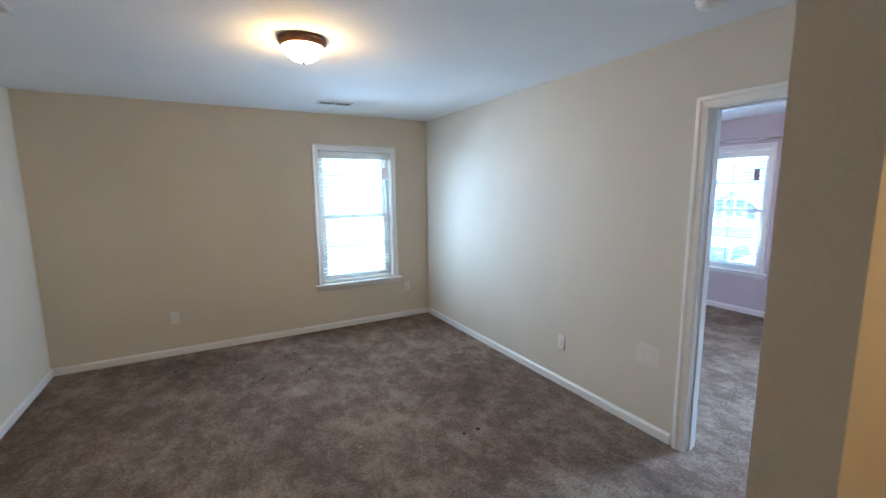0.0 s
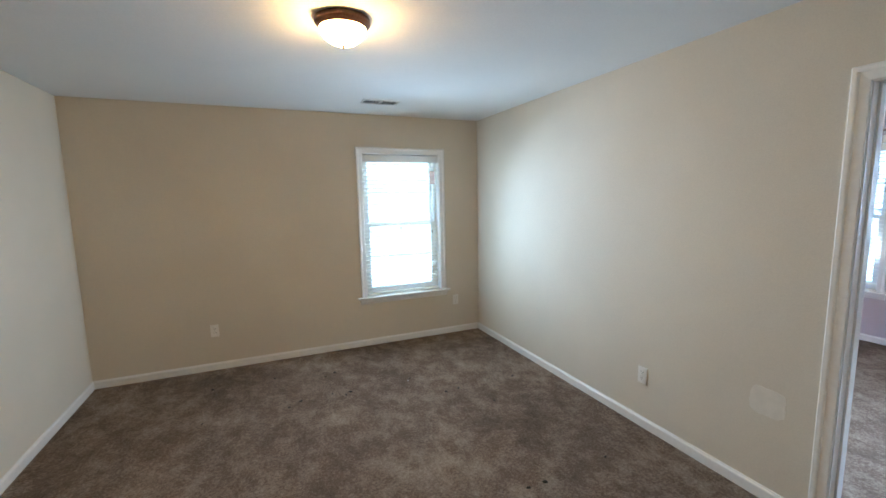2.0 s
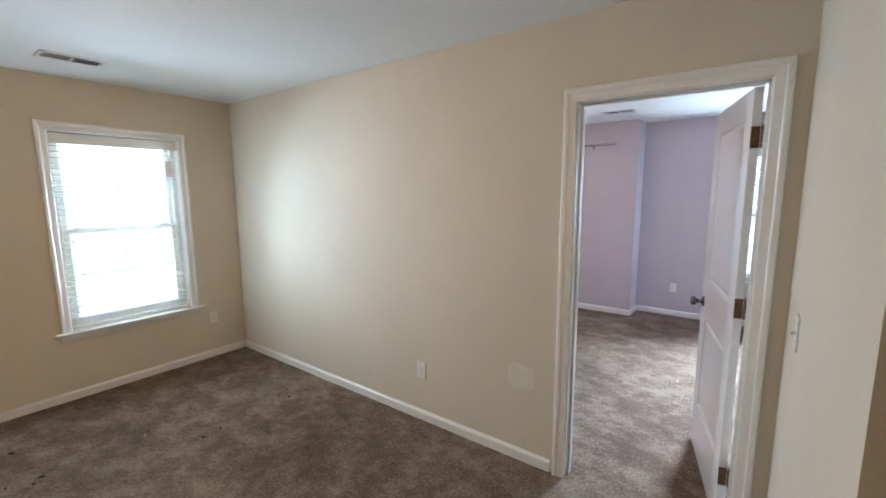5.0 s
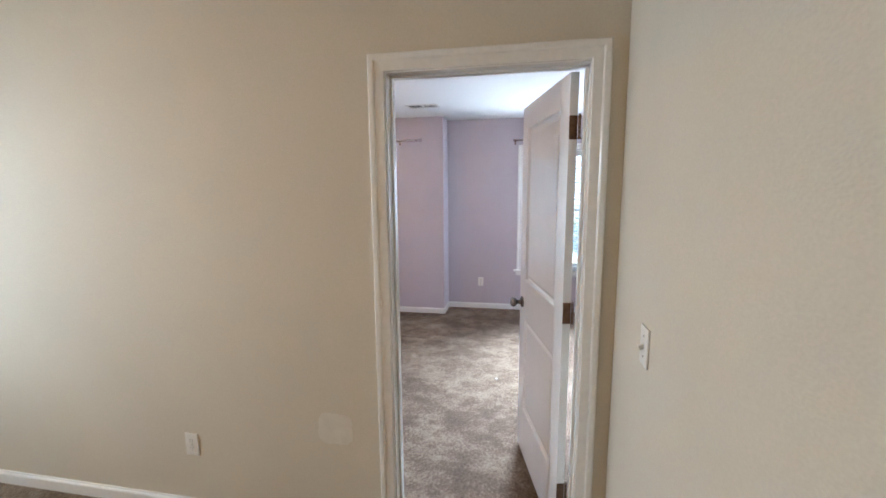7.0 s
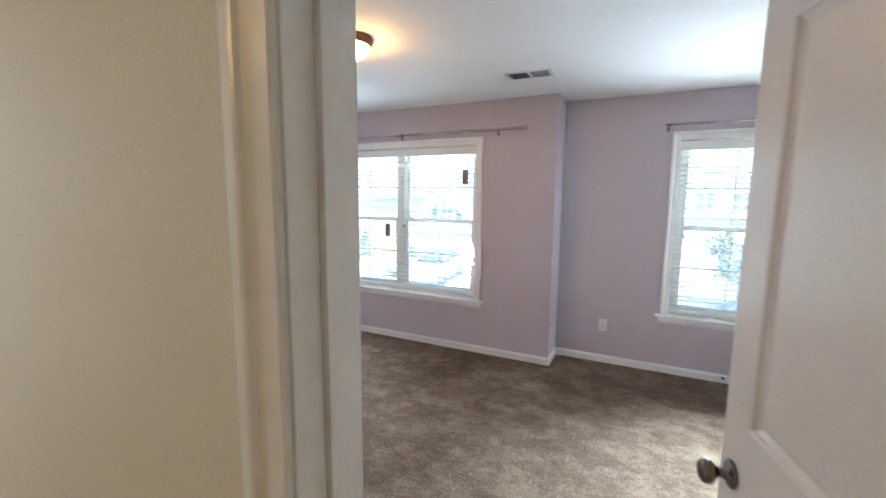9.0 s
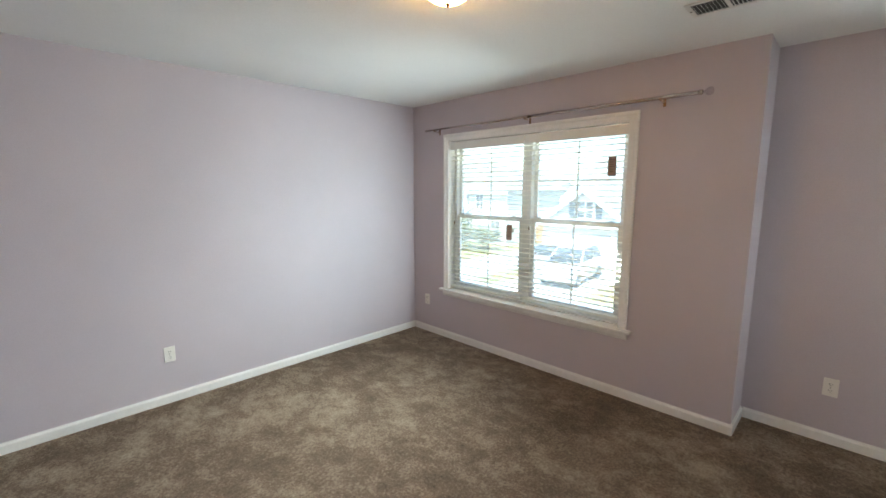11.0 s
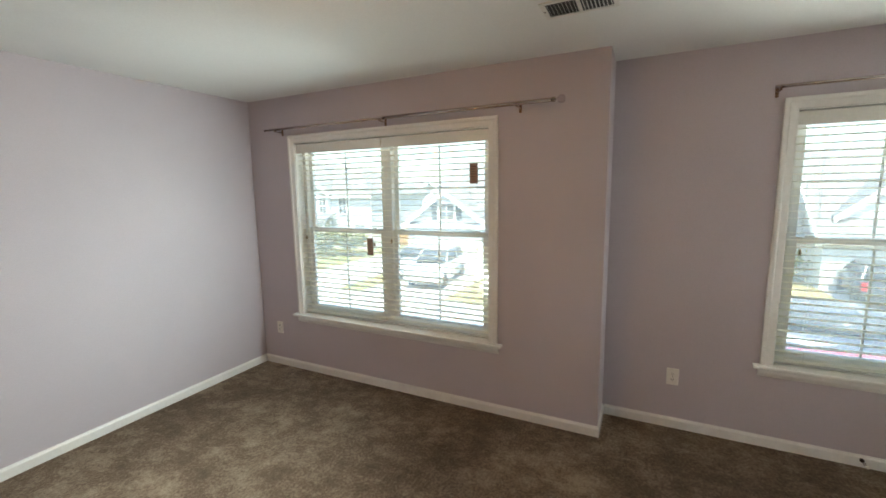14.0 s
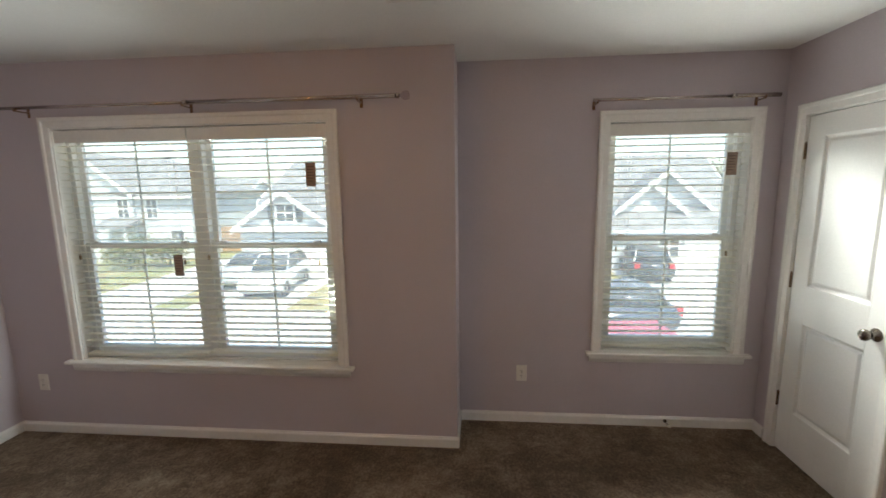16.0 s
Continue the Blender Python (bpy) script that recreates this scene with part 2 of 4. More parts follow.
def again(name, ob, m, parent):
    """Another piece on the mesh of ob."""
    o = new(name, ob.data)
    o.parent = parent
    o.matrix_basis = m
    return o


def box(bm, lo, hi, bevel=0.0, m=None):
    lo, hi = [min(p) for p in zip(lo, hi)], [max(p) for p in zip(lo, hi)]
    vs = [bm.verts.new((x, y, z)) for z in (lo[2], hi[2]) for y in (lo[1], hi[1]) for x in (lo[0], hi[0])]
    fs = [bm.faces.new([vs[i] for i in q]) for q in ((0, 2, 3, 1), (4, 5, 7, 6), (0, 1, 5, 4), (2, 6, 7, 3), (0, 4, 6, 2), (1, 3, 7, 5))]
    if bevel:
        es = list({e for f in fs for e in f.edges})
        out = bmesh.ops.bevel(bm, geom=es, offset=bevel, segments=2, affect="EDGES", profile=0.5)
        vs = list({v for f in out["faces"] for v in f.verts} | {v for v in vs if v.is_valid})
    if m is not None:
        bmesh.ops.transform(bm, matrix=m, verts=vs)
    return bm


def boxes(*bs, bevel=0.0):
    bm = bmesh.new()
    for lo, hi in bs:
        box(bm, lo, hi, bevel)
    return bm


def lathe(profile, segments=28, bm=None, m=None):
    """Turns (radius, height) points about z."""
    bm = bm or bmesh.new()
    rings, made = [], []
    for r, h in profile:
        if r < 1e-5:
            ring = [bm.verts.new((0, 0, h))]
        else:
            ring = [bm.verts.new((r * math.cos(2 * math.pi * i / segments), r * math.sin(2 * math.pi * i / segments), h)) for i in range(segments)]
        rings.append(ring)
        made += ring
    for p, q in zip(rings, rings[1:]):
        for i in range(segments):
            j = (i + 1) % segments
            if len(p) == 1 and len(q) > 1:
                bm.faces.new((p[0], q[i], q[j]))
            elif len(q) == 1 and len(p) > 1:
                bm.faces.new((p[i], p[j], q[0]))
            elif len(p) > 1:
                bm.faces.new((p[i], p[j], q[j], q[i]))
    if m is not None:
        bmesh.ops.transform(bm, matrix=m, verts=made)
    return bm


def rod_between(p, q, r, segments=14, bm=None):
    p, q = Vector(p), Vector(q)
    m = Matrix.Translation(p) @ (q - p).to_track_quat("Z", "Y").to_matrix().to_4x4()
    d = (q - p).length
    return lathe([(0, 0), (r, 0), (r, d), (0, d)], segments, bm, m)


def sweep(profile, path, closed=False):
    """A moulding in the local x-z plane: profile points (outward, proud) carried round the path with mitred corners; the room lies at -y."""
    bm, rows = bmesh.new(), []
    count = len(path)
    for i, p in enumerate(path):
        p = Vector(p)
        dirs = []
        if closed or i > 0:
            dirs.append((p - Vector(path[i - 1])).normalized())
        if closed or i < count - 1:
            dirs.append((Vector(path[(i + 1) % count]) - p).normalized())
        normals = [Vector((-d.y, d.x)) for d in dirs]
        n = sum(normals, Vector((0, 0)))
        if len(normals) == 2:
            s = normals[0] + normals[1]
            n = s * (2 / s.length_squared)
        rows.append([bm.verts.new((p.x + a * n.x, -b, p.y + a * n.y)) for a, b in profile])
    k = len(profile)
    for i in range(count if closed else count - 1):
        r, s = rows[i], rows[(i + 1) % count]
        for j in range(k):
            bm.faces.new((r[j], r[(j + 1) % k], s[(j + 1) % k], s[j]))
    if not closed:
        bm.faces.new(rows[0])
        bm.faces.new(rows[-1][::-1])
    return bm


NORTH, EAST, SOUTH, WEST = 0, -90, 180, 90          # the way one looks at a wall from inside
CASING = [(0.0, 0.0), (0.0, 0.010), (0.003, 0.0125), (0.036, 0.0150), (0.041, 0.0195), (0.046, 0.0205), (0.059, 0.0205), (0.064, 0.0170), (0.064, 0.0)]

# ---- plan ----
CEIL = 2.44
AW, AE, AN, AS = -1.195, 2.56, 4.713, 0.430         # beige room: west, east, north faces and the switch wall
BW, BE, BE2, BN, BS, JOG = 2.67, 6.0, 6.33, 4.78, -0.27, 1.722   # lilac room
HALL = -1.7
DOOR_Y0, DOOR_Y1, DOOR_H = 0.537, 1.323, 2.042
CORNER_X = 1.245
WA = (1.213, 2.083, 0.535, 2.055)                   # window openings: along the wall, then heights
WB = (2.467, 4.250, 0.535, 2.055)
WC = (-0.098, 0.768, 0.535, 2.055)
CL0, CL1 = 5.500, 6.155                             # closet door opening


def wall(name, axis, face, depth, a0, a1, mat, label, holes=(), z0=0.0, z1=CEIL):
    """A wall along x or y with its room face at face; holes: (from, to, bottom, top)."""
    bm = bmesh.new()
    cuts = sorted({a0, a1, *(h[0] for h in holes), *(h[1] for h in holes)})
    for p, q in zip(cuts, cuts[1:]):
        spans = [(z0, z1)]
        for h in holes:
            if h[0] <= p + 1e-6 and h[1] >= q - 1e-6:
                spans = [(z0, h[2]), (h[3], z1)]
        for s, t in spans:
            if t - s > 1e-4:
                if axis == "x":
                    box(bm, (p, face, s), (q, face + depth, t))
                else:
                    box(bm, (face, p, s), (face + depth, q, t))
    bmesh.ops.remove_doubles(bm, verts=bm.verts, dist=1e-5)
    return tagged(part(name, bm, mat), label, "wall", kind="structure")


wall("wall_a_north", "x", AN, 0.17, AW - 0.15, AE, BEIGE, "beige painted wall with one window", [WA])
wall("wall_a_west", "y", AW, -0.15, HALL - 0.15, AN, BEIGE, "plain beige painted wall")
wall("wall_a_east", "y", AE, 0.06, AS - 0.12, AN + 0.17, BEIGE, "beige painted wall with the doorway to the lilac room", [(DOOR_Y0, DOOR_Y1, 0.0, DOOR_H)])
wall("wall_switch", "x", AS, -0.16, CORNER_X, AE, BEIGE, "short beige wall with a light switch")
wall("wall_hall_south", "x", HALL, -0.15, AW, AE + 0.12, BEIGE, "plain beige wall closing the hall")
wall("wall_hall_east", "y", AE, 0.06, HALL, AS - 0.12, BEIGE, "plain beige wall at the end of the hall")
wall("wall_b_west", "y", BW, -(BW - AE) + 0.06, BS, BN, LILAC, "lilac painted wall with the doorway", [(DOOR_Y0, DOOR_Y1, 0.0, DOOR_H)])
wall("wall_b_north", "x", BN, 0.15, BW - 0.06, BE + 0.16, LILAC, "plain lilac painted wall")
wall("wall_b_east", "y", BE, 0.16, JOG, BN, LILAC, "lilac painted wall with a wide window", [WB])
wall("wall_b_jog", "x", JOG, 0.12, BE + 0.16, BE2 + 0.16, LILAC, "narrow lilac return of the wall")
wall("wall_b_east_recess", "y", BE2, 0.16, BS, JOG, LILAC, "recessed lilac wall with a narrow window", [WC])
wall("wall_b_south", "x", BS, -0.12, BW - 0.06, BE2 + 0.16, LILAC, "lilac wall with the closet door", [(CL0, CL1, 0.0, DOOR_H)])
wall("wall_closet_back", "x", BS - 0.7, -0.1, BW, BE2 + 0.16, LILAC, "back wall of the closet")
wall("wall_closet_east", "y", BE2, 0.16, BS - 0.8, BS - 0.12, LILAC, "end wall of the closet")

floor = tagged(part("floor", boxes(((AW - 0.15, HALL - 0.15, -0.12), (BE2 + 0.16, BN + 0.15, 0.0))), CARPET), "grey-brown plush carpet with trodden patches", "carpet", kind="structure")
tagged(part("ceiling_beige_room", boxes(((AW - 0.15, HALL - 0.15, CEIL), (AE + 0.06, AN + 0.17, CEIL + 0.12))), CEILING), "flat white painted ceiling", "ceiling", kind="structure")
tagged(part("ceiling_lilac_room", boxes(((AE + 0.06, HALL - 0.15, CEIL), (BE2 + 0.16, BN + 0.15, CEIL + 0.12))), CEILING), "flat white painted ceiling", "ceiling", kind="structure")


def baseboard(p, q, side):
    """A moulded skirting from p to q on the floor, proud to the given side (a unit direction)."""
    p, q, s = Vector((*p, 0)), Vector((*q, 0)), Vector((*side, 0))
    bm = bmesh.new()
    prof = [(0, 0), (0.013, 0), (0.013, 0.053), (0.010, 0.060), (0.006, 0.064), (0.005, 0.071), (0, 0.071)]
    rows = [[bm.verts.new(e + s * a + Vector((0, 0, z))) for a, z in prof] for e in (p, q)]
    for i in range(len(prof)):
        j = (i + 1) % len(prof)
        bm.faces.new((rows[0][i], rows[0][j], rows[1][j], rows[1][i]))
    bm.faces.new(rows[0])
    bm.faces.new(rows[1][::-1])
    return tagged(part("baseboard", bm, TRIM), "white painted skirting board along the carpet", "baseboard", kind="structure")


CW = 0.070
for p, q, s in (
    ((AW, AN), (AE, AN), (0, -1)), ((AW, HALL), (AW, AN), (1, 0)), ((AE, DOOR_Y1 + CW), (AE, AN - 0.013), (-1, 0)),
    ((CORNER_X, AS), (AE - 0.013, AS), (0, 1)), ((AE, AS), (AE, DOOR_Y0 - CW), (-1, 0)), ((CORNER_X, AS - 0.16), (CORNER_X, AS + 0.013), (-1, 0)),
    ((BW, DOOR_Y1 + CW), (BW, BN), (1, 0)), ((BW, BS), (BW, DOOR_Y0 - CW), (1, 0)), ((BW + 0.013, BN), (BE - 0.013, BN), (0, -1)),
    ((BE, JOG - 0.013), (BE, BN), (-1, 0)), ((BE, JOG), (BE2, JOG), (0, -1)), ((BE2, BS), (BE2, JOG - 0.013), (-1, 0)),
    ((BW + 0.013, BS), (CL0 - CW, BS), (0, 1)), ((CL1 + CW, BS), (BE2 - 0.013, BS), (0, 1)),
):
    baseboard(p, q, s)


# ---- doors ----
def doorway(name, m, width, height, depth, label, back=True, strike=False):
    """Jamb, stops and casing of a door opening; local x along the wall from its middle, y into the wall."""
    d = thing(name, m, label, "door frame", kind="structure")
    w = width / 2
    j = 0.018
    part("jamb", boxes(((-w, -0.002, 0), (-w + j, depth + 0.002, height - j)), ((w - j, -0.002, 0), (w, depth + 0.002, height - j)), ((-w, -0.002, height - j), (w, depth + 0.002, height)), bevel=0.0015), TRIM, d)
    s0, s1 = 0.042, 0.042 + 0.032
    part("door_stop", boxes(((-w + j, s0, 0), (-w + j + 0.010, s1, height - j)), ((w - j - 0.010, s0, 0), (w - j, s1, height - j)), ((-w + j, s0, height - j - 0.010), (w - j, s1, height - j)), bevel=0.002), TRIM, d)
    r = w - j + 0.005
    # the casing starts 5 mm behind the jamb's edge
    path = [(-r, 0), (-r, height - j + 0.005), (r, height - j + 0.005), (r, 0)]
    part("casing", sweep(CASING, path), TRIM, d, "moulded white casing")
    if back:
        c = part("casing", sweep(CASING, path), TRIM, d, "moulded white casing")
        c.matrix_basis = pose(0, depth, 0, 0, 0, 180)
    if strike:
        for z in (0.25, 1.07, 1.815):
            part("hinge_plate", boxes(((w - j - 0.002, depth - 0.034, z - 0.045), (w - j + 0.0005, depth - 0.001, z + 0.045))), HINGE, d, "aged bronze hinge plate")
        part("strike_plate", boxes(((-w + j, depth - 0.060, 0.875), (-w + j + 0.002, depth - 0.032, 0.935))), HINGE, d)
    return d


def knob_mesh(m):
    bm = lathe([(0, 0), (0.032, 0), (0.033, 0.004), (0.028, 0.009), (0.013, 0.012), (0.011, 0.030), (0.017, 0.036), (0.026, 0.044), (0.0285, 0.054), (0.026, 0.063), (0.017, 0.069), (0, 0.071)], 24, None, m)
    return bm


def door_leaf(name, m, width, height, label, knob_z, sides=(1, -1), hinge_mat=None):
    """Two-panel moulded leaf; hinge edge at local x 0, faces at y 0 (towards -y) and y 0.035."""
    d = thing(name, m, label, "door")
    t, st = 0.035, 0.112
    z0 = 0.012
    pan = [(0.29, 0.845), (1.065, height - 0.115)]
    slab = boxes(((0, 0, z0), (st, t, height)), ((width - st, 0, z0), (width, t, height)), bevel=0.002)
    for lo, hi in ((z0, pan[0][0]), (pan[0][1], pan[1][0]), (pan[1][1], height - 0.0)):
        box(slab, (st, 0, lo), (width - st, t, hi))
    part("slab", slab, DOOR, d)
    for lo, hi in pan:
        bm = bmesh.new()
        for y, s in ((0.0, 1), (t, -1)):
            rings = []
            for inset, deep in ((0, 0), (0.004, 0.0015), (0.008, 0.008), (0.018, 0.0135), (0.022, 0.0135), (0.036, 0.008), (0.040, 0.0075)):
                yy = y + s * deep
                rings.append([bm.verts.new(v) for v in ((st + inset, yy, lo + inset), (width - st - inset, yy, lo + inset), (width - st - inset, yy, hi - inset), (st + inset, yy, hi - inset))])
            for p, q in zip(rings, rings[1:]):
                for i in range(4):
                    k = (i + 1) % 4
                    bm.faces.new((p[i], p[k], q[k], q[i]))
            bm.faces.new(rings[-1])
        part("panel", bm, DOOR, d, "recessed moulded panel")
    for s in sides:
        mm = pose(width - 0.062, 0.0 if s > 0 else t, knob_z, 90 if s > 0 else -90)
        part("knob", knob_mesh(mm), NICKEL, d, "round satin nickel knob", smooth=True)
    part("latch_plate", boxes(((width, 0.006, knob_z - 0.03), (width + 0.0015, 0.029, knob_z + 0.03))), NICKEL, d)
    return d


def hinge_on(d, z):
    """A butt hinge at the local origin line of a leaf: knuckle and both plates."""
    h = part("hinge", boxes(((-0.0022, 0.002, z - 0.045), (0.0004, 0.034, z + 0.045))), HINGE, d, "aged bronze butt hinge")
    bm = bmesh.new()
    for k in range(5):
        lathe([(0, 0), (0.0062, 0), (0.0062, 0.017), (0, 0.017)], 12, bm, Matrix.Translation((-0.003, -0.006, z - 0.045 + 0.0182 * k)))
    lathe([(0, 0.091), (0.0045, 0.091), (0.003, 0.097), (0, 0.098)], 10, bm, Matrix.Translation((-0.003, -0.006, z - 0.045)))
    part("knuckle", bm, HINGE, h, smooth=False)
    return h


doorway("door_1", pose(AE, (DOOR_Y0 + DOOR_Y1) / 2, 0, 0, 0, EAST), DOOR_Y1 - DOOR_Y0, DOOR_H, BW - AE, "white door frame with moulded casing between the rooms", strike=True)
LEAF_TURN = 13.2
leaf_w = DOOR_Y1 - DOOR_Y0 - 0.042
# the leaf stands open into the lilac room; its pin is on that room's side of the jamb
pin = Vector((BW + 0.012, DOOR_Y0 + 0.032))
turn = Matrix.Rotation(radians(LEAF_TURN), 4, "Z")
leaf_m = Matrix.Translation((pin.x, pin.y, 0)) @ turn @ Matrix.Translation((0.003, 0.006, 0))
door = door_leaf("interior_door", leaf_m, leaf_w, DOOR_H - 0.022, "white two-panel door standing open into the lilac room", 0.93)
for z in (0.25, 1.07, 1.815):
    hinge_on(door, z)
doorway("door_2", pose((CL0 + CL1) / 2, BS, 0, 0, 0, SOUTH), CL1 - CL0, DOOR_H, 0.12, "white door frame of the closet", back=False)
closet = door_leaf("closet_door", pose(CL1 - 0.021, BS - 0.004, 0, 0, 0, SOUTH), CL1 - CL0 - 0.042, DOOR_H - 0.022, "closed white two-panel closet door", 0.94)
for z in (0.33, 1.08, 1.83):
    hinge_on(closet, z)


# ---- windows ----
def sash(parent, x0, x1, z0, z1, y, name, lift=False):
    """A vinyl sash with a two-by-two grille and its glass."""
    r, t = 0.038, 0.028
    s = part(name, boxes(((x0, y, z0), (x0 + r, y + t, z1)), ((x1 - r, y, z0), (x1, y + t, z1)), ((x0 + r, y, z0), (x1 - r, y + t, z0 + r)), ((x0 + r, y, z1 - r), (x1 - r, y + t, z1)), bevel=0.003), VINYL, parent)
    xm, zm, g = (x0 + x1) / 2, (z0 + z1) / 2, 0.0065
    part("grille", boxes(((xm - g, y + 0.011, z0 + r), (xm + g, y + 0.017, z1 - r)), ((x0 + r, y + 0.0105, zm - g), (x1 - r, y + 0.0175, zm + g))), VINYL, s)
    pane = part("pane", boxes(((x0 + r - 0.004, y + 0.0085, z0 + r - 0.004), (x1 - r + 0.004, y + 0.0095, z1 - r + 0.004))), GLASS, s, "clear glass pane")
    pane.visible_shadow = False
    if lift:
        for x in (x0 + 0.09, x1 - 0.09):
            part("sash_lock", boxes(((x - 0.022, y - 0.014, z1 - 0.004), (x + 0.022, y + 0.004, z1 + 0.012)), bevel=0.003), VINYL, s)


def window(name, m, opening, depth, units, label):
    """A double-hung window; local x along the wall from the middle of the opening, y outwards."""
    wdt, z0, z1 = opening[1] - opening[0], opening[2], opening[3]
    w = wdt / 2
    win = thing(name, m, label, "window", kind="structure")
    part("window_liner", boxes(((-w, -0.001, z0), (-w + 0.012, depth + 0.02, z1)), ((w - 0.012, -0.001, z0), (w, depth + 0.02, z1)), ((-w + 0.012, -0.001, z1 - 0.012), (w - 0.012, depth + 0.02, z1)), ((-w + 0.012, 0.055, z0 - 0.01), (w - 0.012, depth + 0.03, z0 + 0.012))), TRIM, win)
    part("window_sill", boxes(((-w - 0.095, -0.052, z0 - 0.020), (w + 0.095, 0.0, z0 + 0.002)), ((-w + 0.001, -0.001, z0 - 0.018), (w - 0.001, 0.06, z0 + 0.002)), bevel=0.006), TRIM, win, "white wooden sill with rounded nose")
    ap = bmesh.new()
    prof = [(0, 0), (0.016, 0), (0.016, -0.030), (0.011, -0.046), (0.006, -0.056), (0, -0.056)]
    rows = [[ap.verts.new((x, -a, z0 - 0.020 + z)) for a, z in prof] for x in (-w - 0.066, w + 0.066)]
    for i in range(len(prof)):
        j = (i + 1) % len(prof)
        ap.faces.new((rows[0][i], rows[0][j], rows[1][j], rows[1][i]))
    ap.faces.new(rows[0])
    ap.faces.new(rows[1][::-1])
    part("apron", ap, TRIM, win)
    path = [(-w + 0.006, z0 + 0.002), (-w + 0.006, z1 - 0.006), (w - 0.006, z1 - 0.006), (w - 0.006, z0 + 0.002)]
    part("casing", sweep(CASING, path), TRIM, win, "moulded white casing")
    f0, f1, fw = 0.078, 0.150, 0.034
    x0, x1 = -w + 0.012, w - 0.012
    zb, zt = z0 + 0.012, z1 - 0.012
    part("window_frame", boxes(((x0, f0, zb), (x0 + fw, f1, zt)), ((x1 - fw, f0, zb), (x1, f1, zt)), ((x0 + fw, f0, zt - fw), (x1 - fw, f1, zt)), ((x0 + fw, f0, zb), (x1 - fw, f1, zb + fw)), bevel=0.003), VINYL, win)
    mull = 0.085
    span = (x1 - x0 - 2 * fw - (units - 1) * mull) / units
    zm = 1.300
    for k in range(units):
        a = x0 + fw + k * (span + mull)
        if k:
            part("mullion", boxes(((a - mull, f0 - 0.004, zb + fw), (a, f1, zt - fw)), bevel=0.004), VINYL, win)
        sash(win, a, a + span, zm - 0.020, zt - fw, 0.116, "upper_sash")
        sash(win, a, a + span, zb + fw, zm + 0.020, 0.084, "lower_sash", True)
    return win


def blind(m, width, top, bottom, label, droop=0.0, tag=None):
    """A two-inch slatted blind, lowered with open slats; local x from its middle, y outwards from the room."""
    b = thing("window_blind", m, label, "blind", "window blinds")
    w = width / 2
    yc = 0.040
    part("valance", boxes(((-w, 0.006, top - 0.078), (w, 0.015, top - 0.004)), bevel=0.003), VALANCE, b, "flat white valance")
    part("headrail", boxes(((-w + 0.004, 0.018, top - 0.045), (w - 0.004, 0.066, top - 0.003))), VALANCE, b)
    bm = bmesh.new()
    prof = [(-0.0245, 0.0), (-0.012, 0.0012), (0.0, 0.0018), (0.012, 0.0012), (0.0245, 0.0)]
    rows = [[bm.verts.new((x, y, z + dz)) for dz, order in ((0.0013, prof), (-0.0013, prof[::-1])) for y, z in order] for x in (-w + 0.006, w - 0.006)]
    n = len(rows[0])
    for i in range(n):
        j = (i + 1) % n
        bm.faces.new((rows[0][i], rows[0][j], rows[1][j], rows[1][i]))
    bm.faces.new(rows[0])
    bm.faces.new(rows[1][::-1])
    first = None
    count = int((top - 0.085 - bottom - 0.03) / 0.0425)
    rnd = random.Random(int(width * 1000))
    for i in range(count):
        z = top - 0.095 - 0.0425 * i
        low = max(0.0, (i - count * 0.72) / (count * 0.28))
        mm = Matrix.Translation((0, yc, z)) @ pose(0, 0, 0, -4 + rnd.uniform(-1.2, 1.2), 0.25 * rnd.uniform(-1, 1) + droop * low * low, 0)
        if first is None:
            first = part("slat", bm, SLAT, b)
            first.matrix_basis = mm
        else:
            again("slat", first, mm, b)
    rail = part("bottom_rail", boxes(((-w + 0.006, -0.025, -0.010), (w - 0.006, 0.025, 0.010)), bevel=0.003), SLAT, b)
    rail.matrix_basis = Matrix.Translation((0, yc, bottom + 0.014)) @ pose(0, 0, 0, 0, droop, 0)
    for x in (-w + 0.14, w - 0.14):
        bm = bmesh.new()
        for y in (yc - 0.026, yc + 0.026):
            rod_between((x, y, bottom + 0.01), (x, y, top - 0.05), 0.0009, 5, bm)
        part("ladder_cord", bm, CORD, b)
    # tilt cord and lift cord with their tassels
    for x, z in ((-w + 0.07, 1.255), (w - 0.085, 1.225)):
        c = part("pull_cord", rod_between((x, 0.004, z), (x, 0.004, top - 0.07), 0.0010, 5), CORD, b)
        part("tassel", lathe([(0, 0), (0.007, 0.001), (0.0075, 0.02), (0.004, 0.034), (0, 0.035)], 10, None, Matrix.Translation((x, 0.004, z - 0.035))), BRASS, c, "small bronze tassel", smooth=True)
    if tag:
        x, z = tag
        t = part("warning_tag", boxes(((x - 0.031, -0.001, z - 0.07), (x + 0.031, 0.0005, z + 0.07)), bevel=0.0004), CARD, b, "brown card tag hanging on the blind")
        part("print", boxes(*[((x - 0.022, -0.0017, z + 0.045 - 0.017 * k), (x + 0.022 - 0.006 * (k % 3), -0.0011, z + 0.050 - 0.017 * k)) for k in range(6)]), CARDTEXT, t)
    return b


def mid(o):
    return (o[0] + o[1]) / 2


